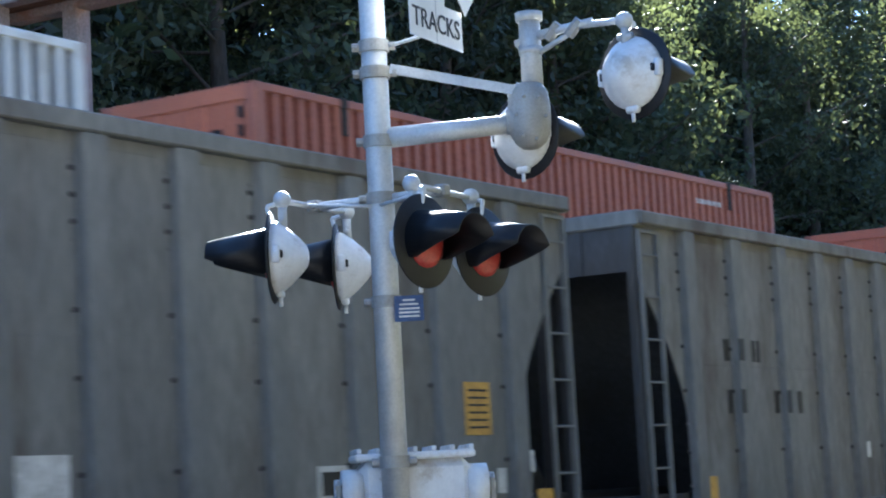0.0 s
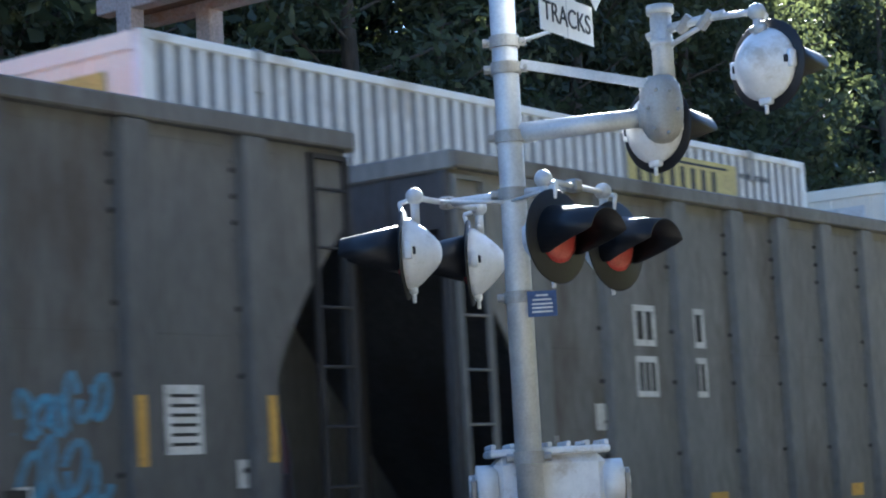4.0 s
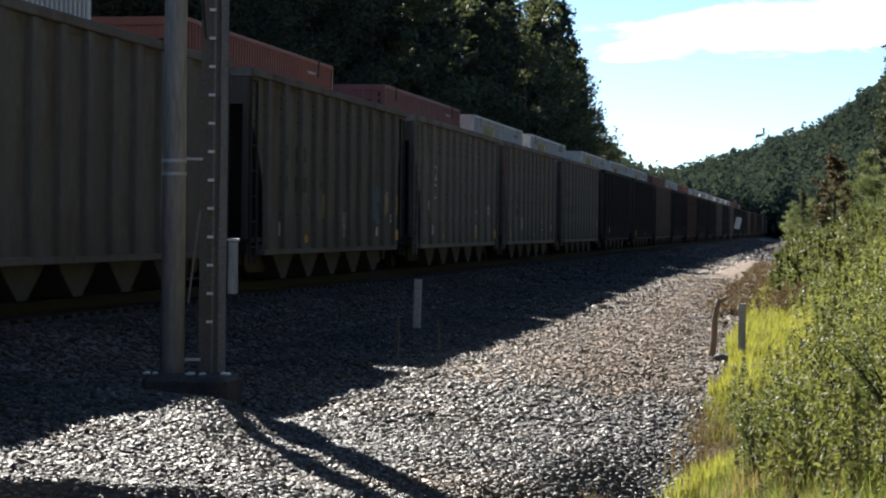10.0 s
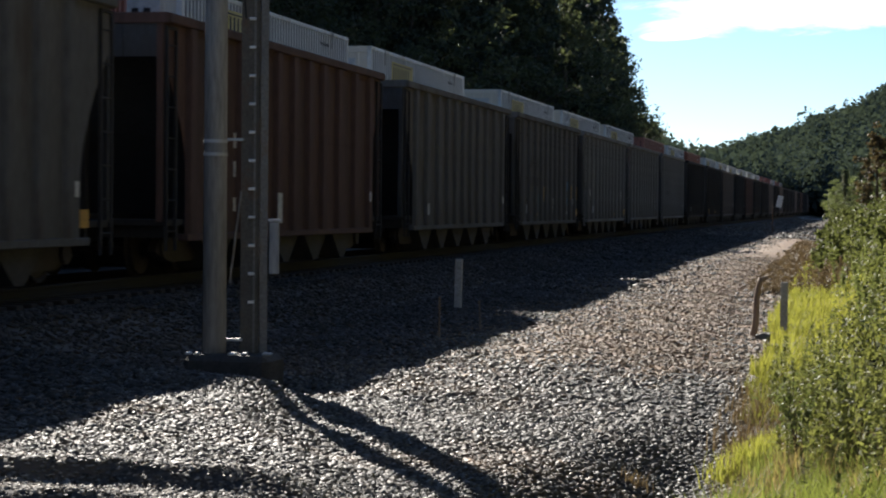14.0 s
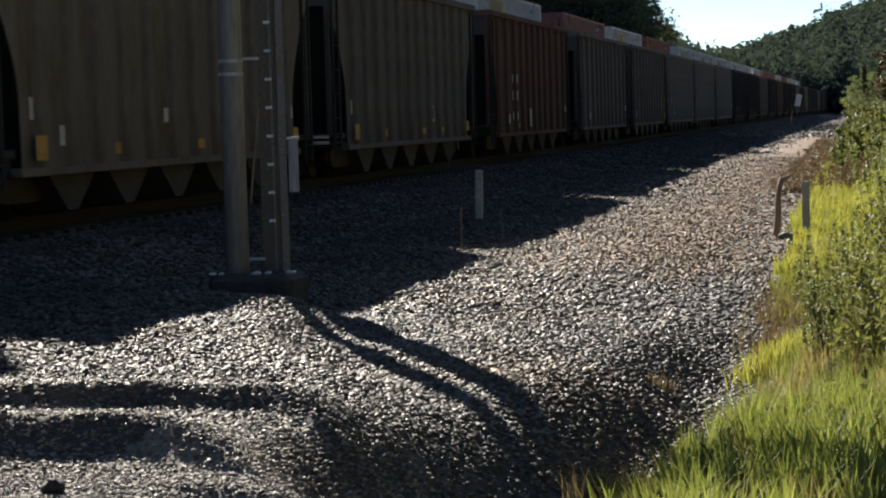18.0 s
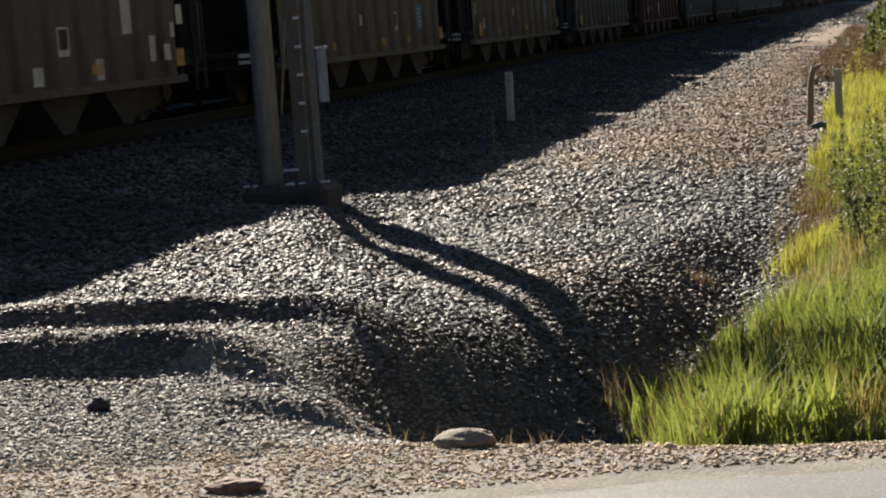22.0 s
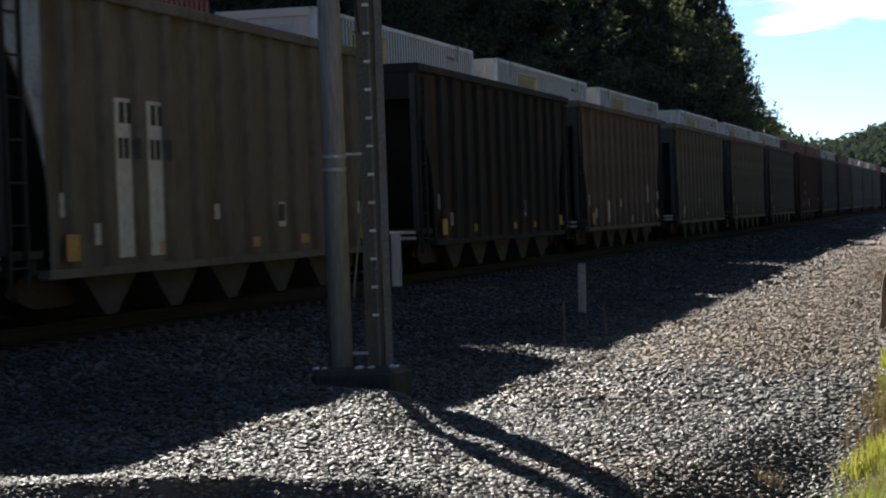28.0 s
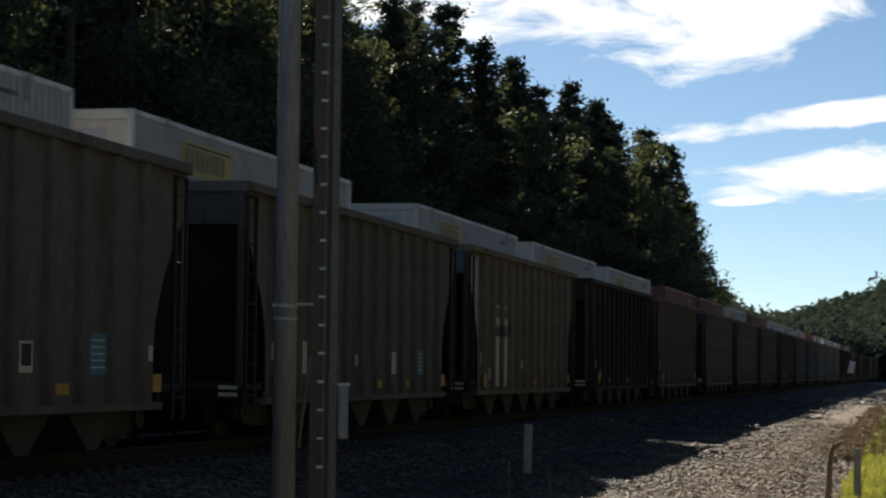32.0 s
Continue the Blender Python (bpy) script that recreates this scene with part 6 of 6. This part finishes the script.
for x, y, s in spots:
    y, s = (y, s) if y < 260 else (260 + 0.55 * (y - 260), 0.94 * s)
    i = rt.choice([0, 0, 1, 1, 2, 2, 3, 4]) if y < 105 else rt.choice([3, 4, 3, 4, 3, 1, 0])
    s = s / MODEL_H[i]
    g = FINE if 28 < y < (160 if x < -43 else 130) and (x > -43 or y > 86) else COARSE if x < -43 else MIDDLE
    plant(g, i, pose(x, y, min(float(ground_z(x, y)), 1.0) - 0.1, 0, 0, rt.uniform(0, 360)), s, tree_label[i], "trees of the wood beyond the tracks")

for k in range(11):                      # a second rank, added behind the crowns to block the sun
    i = rt.choice([0, 2, 3])
    x, y = -42 + rt.uniform(-1.5, 1.5), 34 + 4.4 * k
    plant(COARSE, i, pose(x, y, min(float(ground_z(x, y)), 1.0) - 0.1, 0, 0, rt.uniform(0, 360)), 25 / MODEL_H[i], tree_label[i], "trees of the wood beyond the tracks")

# trees on the bank at the near side
for x, y, h, i in ((4.5, 128, 0.62, 3), (6.5, 124, 0.92, 4), (8.3, 128, 0.95, 3), (10.2, 124, 0.98, 4), (12.5, 130, 1.0, 3), (5.6, 118, 0.45, 4), (7.6, 114, 0.5, 0), (5.4, 96, 0.26, 1), (7.4, 92, 0.40, 0),
                   (4.2, 150, 0.42, 1), (2.2, 160, 0.36, 1), (-0.6, 205, 0.30, 0), (-2.6, 250, 0.32, 1), (2.6, 215, 0.42, 3), (-3.6, 320, 0.36, 0), (0.2, 285, 0.46, 4), (6.6, 200, 0.7, 4),
                   (2.4, 90, 0.24, 1), (3.7, 86, 0.24, 0), (5.2, 89, 0.28, 2), (6.6, 84, 0.28, 1), (8.0, 88, 0.32, 0), (3.5, 101, 0.50, 4), (5.1, 103, 0.66, 3), (6.9, 99, 0.72, 4), (8.8, 101, 0.8, 3), (-1.0, 150, 0.30, 4), (0.6, 140, 0.28, 3)):
    m = pose(x, y, float(ground_z(x, y)) - 0.1, 0, 0, rt.uniform(0, 360))
    plant(BANK, i, m, h, "green tree on the near bank, sunlight put into its leaf colour", "trees on the near bank")

# unseen trees on the hillside behind the road, added to shut off the low sky
y = -70.0
while y < 330:
    for x in (15, 22, 30, 39):
        xx, yy = x + rt.uniform(-2, 2), y + rt.uniform(-2.5, 2.5)
        if xx < 0.10 * yy + 9:
            continue
        i = rt.choice([0, 1, 2, 3])
        m = pose(xx, yy, float(ground_z(xx, yy)) - 0.2, 0, 0, rt.uniform(0, 360))
        plant(COARSE, i, m, rt.uniform(0.8, 1.05), "unseen leafy tree added on the hillside to block low sky", "trees on the near hillside")
    y += 6.5 if y < 110 else 9.0

rusty = broadleaf("tree", 7.4, 1.0, 2400, 0.12, 9, M["rustleaf"])
rusty.matrix_basis = on_ground(1.1, 128, -0.1)
tagged(rusty, "small tree with rust-red leaves on the bank", "tree")
for ob in FINE + MIDDLE + COARSE + BANK:  # patterns that found no place
    if ob not in used:
        for c in list(ob.children):
            bpy.data.objects.remove(c)
        bpy.data.objects.remove(ob)

# woods on the far ridge: uncounted crowns
n, per = 3800, 84
tx = rng.uniform(-6.5, 5, n)
ty = rng.uniform(430, 820, n)
x = np.tan(np.radians(tx)) * ty
hgt = rng.uniform(6, 12, n) + 4 * rng.random(n) ** 4
base = np.stack([x, ty, ground_z(x, ty)], -1)
wide = hgt * rng.uniform(0.20, 0.34, n)
q = rng.standard_normal((n, per, 3))
q /= np.linalg.norm(q, axis=2)[..., None]
q *= (0.72 + 0.3 * rng.random((n, per, 1)))
taper = 1.0 - 0.5 * np.clip(q[..., 2], -0.3, 1) * rng.random((n, 1))
q = np.stack([q[..., 0] * wide[:, None] * taper, q[..., 1] * wide[:, None] * taper, (0.55 + 0.43 * q[..., 2]) * hgt[:, None]], -1) + base[:, None]
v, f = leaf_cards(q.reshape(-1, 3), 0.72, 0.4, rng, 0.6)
tagged(new("far_woods", mesh_np("far_woods", v, f, M["hazy_hilltree"])), "mixed woods on a distant ridge, haze put into their green", "woods", kind="stuff")


def blades(name, count, inside, height, width, mat, label, seed):
    """Grass as narrow bent blades."""
    r = np.random.default_rng(seed)
    x, y = inside(r, count)
    n = len(x)
    h = height * (0.45 + 0.8 * r.random(n))
    a = r.random(n) * 6.283
    bend = h * r.uniform(0.1, 0.6, n)
    w = width * (0.6 + 0.8 * r.random(n))
    z = ground_z(x, y) - 0.02
    dx, dy = np.cos(a), np.sin(a)
    p0 = np.stack([x, y, z], -1)
    side = np.stack([-dy, dx, 0 * dx], -1) * w[:, None]
    p1 = p0 + np.stack([dx * bend * 0.3, dy * bend * 0.3, h * 0.6], -1)
    p2 = p0 + np.stack([dx * bend, dy * bend, h], -1)
    v = np.stack([p0 - side, p0 + side, p1 + side * 0.7, p1 - side * 0.7, p2 + side * 0.1, p2 - side * 0.1], 1).reshape(-1, 3)
    i = np.arange(n)[:, None] * 6
    f = np.concatenate([i + np.array([[0, 1, 2, 3]]), i + np.array([[3, 2, 4, 5]])])
    return tagged(new(name, mesh_np(name, v, f, mat)), label, "grass", kind="stuff")


def verge(x0, y0, y1, power=1.5, wide=0.11, gap=None):
    """Places from the gravel's edge inwards; with gap, only where a broad noise rises above it."""
    def pick(r, count):
        y = y0 + (y1 - y0) * r.random(count) ** power
        lo = verge_x(y) + x0
        hi = np.maximum(lo + 1.2, wide * y + 0.6)
        x = lo + (hi - lo) * r.random(count)
        if gap is not None:
            k = np.sin(x * 2.3 + 1.7 * np.sin(y * 0.7)) * np.sin(y * 1.1 + 0.8 * np.sin(x * 1.9)) > gap
            x, y = x[k], y[k]
        return x, y
    return pick


def clumped(inside):
    """The same places drawn together into tussocks."""
    def pick(r, count):
        cx, cy = inside(r, max(count // 45, 1))
        i = r.integers(0, len(cx), count)
        x, y = cx[i] + r.normal(0, 0.055, count), cy[i] + r.normal(0, 0.055, count)
        k = x > verge_x(y) - 0.1
        return x[k], y[k]
    return pick


def brown_strip(r, count):
    y = 50 + 66 * r.random(count)
    return verge_x(y) - 1.0 + 2.4 * r.random(count), y


blades("grass", 13000, clumped(verge(0.0, 8.9, 13.2, 1.0)), 0.36, 0.009, M["grass"], "bright green tall grass on the ditch bank", 21)
blades("grass", 22000, verge(-0.03, 8.7, 13.2, 1.0), 0.15, 0.007, M["grass"], "short mixed grass on the ditch bank", 26)
blades("dry_grass", 2600, clumped(verge(0.0, 8.9, 15.5, 1.0)), 0.36, 0.004, M["straw"], "straw-coloured dead grass among the green", 27)
blades("grass", 8000, verge(0.0, 13, 17.5, 1.0, 0.11), 0.22, 0.005, M["grass"], "green grass among the weeds", 25)
blades("dry_grass", 4500, clumped(verge(0.1, 15.5, 23, 1.0, 0.11)), 0.30, 0.004, M["dry"], "dead brown stalks under the weeds", 28)
blades("grass", 22000, verge(0.0, 20.5, 34, 1.1, 0.09), 0.20, 0.006, M["lowgrass"], "low yellow-green grass along the gravel", 22)
blades("grass", 36000, verge(0.0, 26, 75, 1.3, 0.09), 0.26, 0.013, M["lowgrass"], "low yellow-green grass along the line", 24)
blades("dry_grass", 1700, verge(-0.25, 9.2, 24, 1.0, -0.2), 0.26, 0.004, M["dry"], "dry brown stalks at the edge of the gravel", 23)

for x0, y0, wide, tall, many, seed in ((-1.75, 13.1, 0.10, 0.34, 420, 61), (-1.58, 12.2, 0.10, 0.26, 220, 62), (-1.0, 19.4, 0.16, 0.32, 170, 64), (-0.95, 21.0, 0.2, 0.30, 150, 65), (-1.8, 17.2, 0.06, 0.15, 60, 66), (-1.75, 8.75, 0.22, 0.10, 260, 63)):
    blades("dry_grass", many, lambda r, n, x0=x0, y0=y0, wide=wide: (r.normal(x0, wide, n), r.normal(y0, wide, n)), tall, 0.0045, M["dry"], "dead brown tussock at the edge of the ditch", seed)


blades("grass", 900, lambda r, n: (r.normal(-0.85, 0.16, n), r.normal(17.9, 0.2, n)), 0.26, 0.006, M["lowgrass"], "yellow-green tussock at the gravel's edge", 67)


def weeds(name, count, inside, height, leaf, per, mat, label, seed, droop=0.2, loose=1.0, wide=0.3, low=0.22):
    """Leafy upright weeds: dark stems set with small leaves, as one uncounted growth."""
    r = np.random.default_rng(seed)
    x, y = inside(r, count)
    n = len(x)
    h = height * (0.5 + 0.8 * r.random(n)) * np.clip((x - verge_x(y) + 0.4) / 1.4, 0.35, 1.2)
    a = r.random(n) * 6.283
    tip = np.stack([x + np.cos(a) * h * droop, y + np.sin(a) * h * droop, ground_z(x, y) + h], -1)
    foot = np.stack([x, y, ground_z(x, y) - 0.02], -1)
    t = (low + (1 - low) * r.random((n, per)) ** 0.75)[..., None]
    q = foot[:, None] * (1 - t) + tip[:, None] * t + r.normal(0, 1, (n, per, 3)) * loose * (0.03 + 0.06 * height) * (1.15 - t)
    v, f = leaf_cards(q.reshape(-1, 3), leaf, 0.5, r, wide)
    side = np.stack([-np.sin(a), np.cos(a), 0 * a], -1) * leaf * 0.16
    sv = np.stack([foot - side, foot + side, tip + side * 0.3, tip - side * 0.3], 1).reshape(-1, 3)
    sf = np.arange(4 * n).reshape(n, 4) + len(v)
    ob = new(name, mesh_np(name, np.concatenate([v, sv]), np.concatenate([f, sf]), mat))
    ob.data.materials.append(M["bark"])
    ob.data.polygons.foreach_set("material_index", np.repeat([0, 1], [len(f), n]).astype(np.int32))
    return tagged(ob, label, "weeds", kind="stuff")


weeds("weeds", 1500, verge(0.25, 12.8, 26, 1.0, 0.10, 0.28), 0.92, 0.029, 62, M["weed"], "pale green upright weeds with dark stems beside the ditch", 31, droop=0.14, loose=0.42, wide=0.30, low=0.3)
weeds("weeds", 420, verge(0.05, 8.8, 13.4, 1.0, 0.10, -0.3), 0.20, 0.022, 40, M["weed"], "low leafy ground cover at the road's edge", 37)
weeds("weeds", 110, verge(0.1, 9.6, 13.8, 1.0, 0.10, 0.1), 0.48, 0.026, 46, M["shrub"], "dark-stemmed weeds in the grass", 38, loose=0.6)
weeds("weeds", 700, verge(0.15, 13.5, 24, 1.0, 0.10, 0.4), 0.62, 0.026, 50, M["shrub"], "low grey-green weeds at the gravel's edge", 34, droop=0.14, loose=0.5)
weeds("weeds", 700, verge(1.5, 27, 72, 1.3, 0.105, 0.0), 0.85, 0.06, 46, M["weed"], "yellow-green leafy weeds along the line", 32, loose=0.7)
weeds("weeds", 600, verge(1.2, 27, 72, 1.3, 0.105, -0.2), 0.95, 0.06, 46, M["bankweed"], "grey-green leafy weeds along the line", 39, loose=0.7)
weeds("weeds", 1500, verge(0.6, 58, 130, 1.1, 0.10, -0.4), 1.35, 0.12, 42, M["bankweed"], "tall olive-green brush on the bank", 35)
weeds("weeds", 700, verge(0.0, 120, 280, 1.2, 0.02), 1.3, 0.22, 36, M["shrub"], "green growth far along the line", 36)
weeds("dry_weeds", 1100, brown_strip, 0.55, 0.05, 30, M["dry"], "reddish-brown dried weeds at the gravel's edge", 33, loose=1.8, low=0.0)


def shrub(name, height, leaves, size, seed):
    r = np.random.default_rng(seed)
    bm = bmesh.new()
    pts = []
    for s in range(7):
        a, out = s * 2.4 + r.normal(0, 0.3), height * r.uniform(0.12, 0.38)
        p0 = Vector((0.04 * math.cos(a), 0.04 * math.sin(a), -0.05))
        p1 = Vector((math.cos(a) * out * 0.4, math.sin(a) * out * 0.4, height * 0.5))
        p2 = Vector((math.cos(a) * out, math.sin(a) * out, height * r.uniform(0.75, 1.0)))
        rod(bm, p0, p1, 0.022, 0.014, 5, False)
        rod(bm, p1, p2, 0.012, 0.003, 4, False)
        for k in range(7):
            t = r.uniform(0.2, 1.0)
            b0 = p1.lerp(p2, t)
            b1 = b0 + Vector(r.normal(0, 0.16 * height, 3)) + Vector((0, 0, 0.06 * height))
            rod(bm, b0, b1, 0.005, 0.002, 3, False)
            m = leaves // 49
            u = r.random((m, 1))
            pts.append(np.array(b0)[None] * (1 - u) + np.array(b1)[None] * u + r.normal(0, 0.035 * height, (m, 3)))
    v, f = leaf_cards(np.concatenate(pts), size, 0.3, r)
    t = tagged(empty(name), "", "shrub")
    part("branch", bm, M["bark"], t, "thin brown stems")
    c = new("foliage", mesh_np("foliage", v, f, M["shrub"]))
    c.parent = t
    return t


def sapling(name, height, leaves, size, seed):
    """A young willow: a dark trunk that forks low into steep branches set with small narrow leaves."""
    t = tagged(empty(name), "", "sapling")
    r = np.random.default_rng(seed)
    bm = bmesh.new()
    pts = []
    knee = Vector((r.normal(0, 0.05), r.normal(0, 0.05), height * 0.42))
    rod(bm, (0, 0, -0.08), knee, 0.034, 0.023, 7, False)
    n = 13
    for k in range(n):
        a = k * 2.4 + r.normal(0, 0.3)
        b0 = Vector((0, 0, 0)).lerp(knee, r.uniform(0.45, 1.0))
        out = height * r.uniform(0.10, 0.34)
        b1 = b0 + Vector((math.cos(a) * out * 0.5, math.sin(a) * out * 0.5, height * r.uniform(0.22, 0.32)))
        b2 = b1 + Vector((math.cos(a) * out * 0.5, math.sin(a) * out * 0.5, height * r.uniform(0.16, 0.3)))
        limb = bmesh.new()
        rod(limb, b0, b1, 0.013, 0.008, 5, False)
        rod(limb, b1, b2, 0.008, 0.002, 4, False)
        part("branch", limb, M["darkstem"], t)
        m = leaves // n
        u = r.random((m, 1)) ** 0.8
        q = np.where(u < 0.45, np.array(b0) + (np.array(b1) - np.array(b0)) * u / 0.45, np.array(b1) + (np.array(b2) - np.array(b1)) * (u - 0.45) / 0.55)
        pts.append(q + r.normal(0, 0.045, (m, 3)))
    v, f = leaf_cards(np.concatenate(pts), size, 0.6, r, 0.28)
    part("trunk", bm, M["darkstem"], t, "dark forked stem")
    c = new("foliage", mesh_np("foliage", v, f, M["shrub"]))
    c.parent = t
    return t


young = None
for x, y, s in ((0.68, 13.6, 0.9), (0.88, 16.0, 1.0), (1.45, 17.2, 1.15), (0.25, 18.6, 0.8), (-0.35, 20.6, 0.62), (1.3, 21.5, 1.0), (0.5, 23.5, 0.8), (1.75, 15.2, 1.1), (2.3, 19.0, 1.2)):
    m = pose(x, y, float(ground_z(x, y)), 0, -14 if y < 14 else -7, rt.uniform(0, 360))
    if young is None:
        young = sapling("willow_sapling", 1.5, 900, 0.034, 71)
        young.matrix_basis, ob = m, young
    else:
        ob = copy_thing(young, m)
    ob.scale = (s, s, s)
    tagged(ob, "young willow with a dark forked stem and sparse pale leaves", "sapling", "saplings on the bank")

bushes = [shrub("willow_shrub", 1.75, 1500, 0.036, 51), shrub("willow_shrub", 1.3, 1300, 0.034, 52), shrub("willow_shrub", 2.6, 2400, 0.06, 53)]
spots = [(1.9, 22.5, 0, 0.8), (-0.42, 16.2, 1, 0.5), (-0.1, 16.9, 1, 0.55), (0.9, 25, 1, 0.8), (2.0, 25, 0, 1.0), (2.6, 30, 0, 1.0),
         (1.9, 37, 2, 0.5), (3.2, 42, 2, 0.55), (2.3, 51, 2, 0.5), (4.2, 55, 2, 0.6), (1.4, 66, 2, 0.5), (5.0, 68, 2, 0.7), (3.0, 74, 2, 0.7), (0.6, 88, 2, 0.7), (-0.8, 112, 2, 0.9), (-1.6, 165, 2, 1.0)]
first = set()
for x, y, i, s in spots:
    m = pose(x, y, float(ground_z(x, y)), 0, 0, rt.uniform(0, 360))
    if i in first:
        ob = copy_thing(bushes[i], m)
    else:
        first.add(i)
        ob = bushes[i]
        ob.matrix_basis = m
    ob.scale = (s, s, s)
    tagged(ob, "wispy grey-green willow shrub with dark stems", "shrub", "shrubs on the bank")


# ---- what moves ----
def motions():
    for car, x, y in CARS:
        walk(car, [(t, pose(x, y + CAR_SPEED * t, 0)) for t in (0, 8, 16, 24, 32)])
    for ob, y, z in STACK:
        walk(ob, [(t, pose(FAR_TRACK, y - BOX_SPEED * t, z)) for t in (0, 8, 16, 24, 32)])


motions()
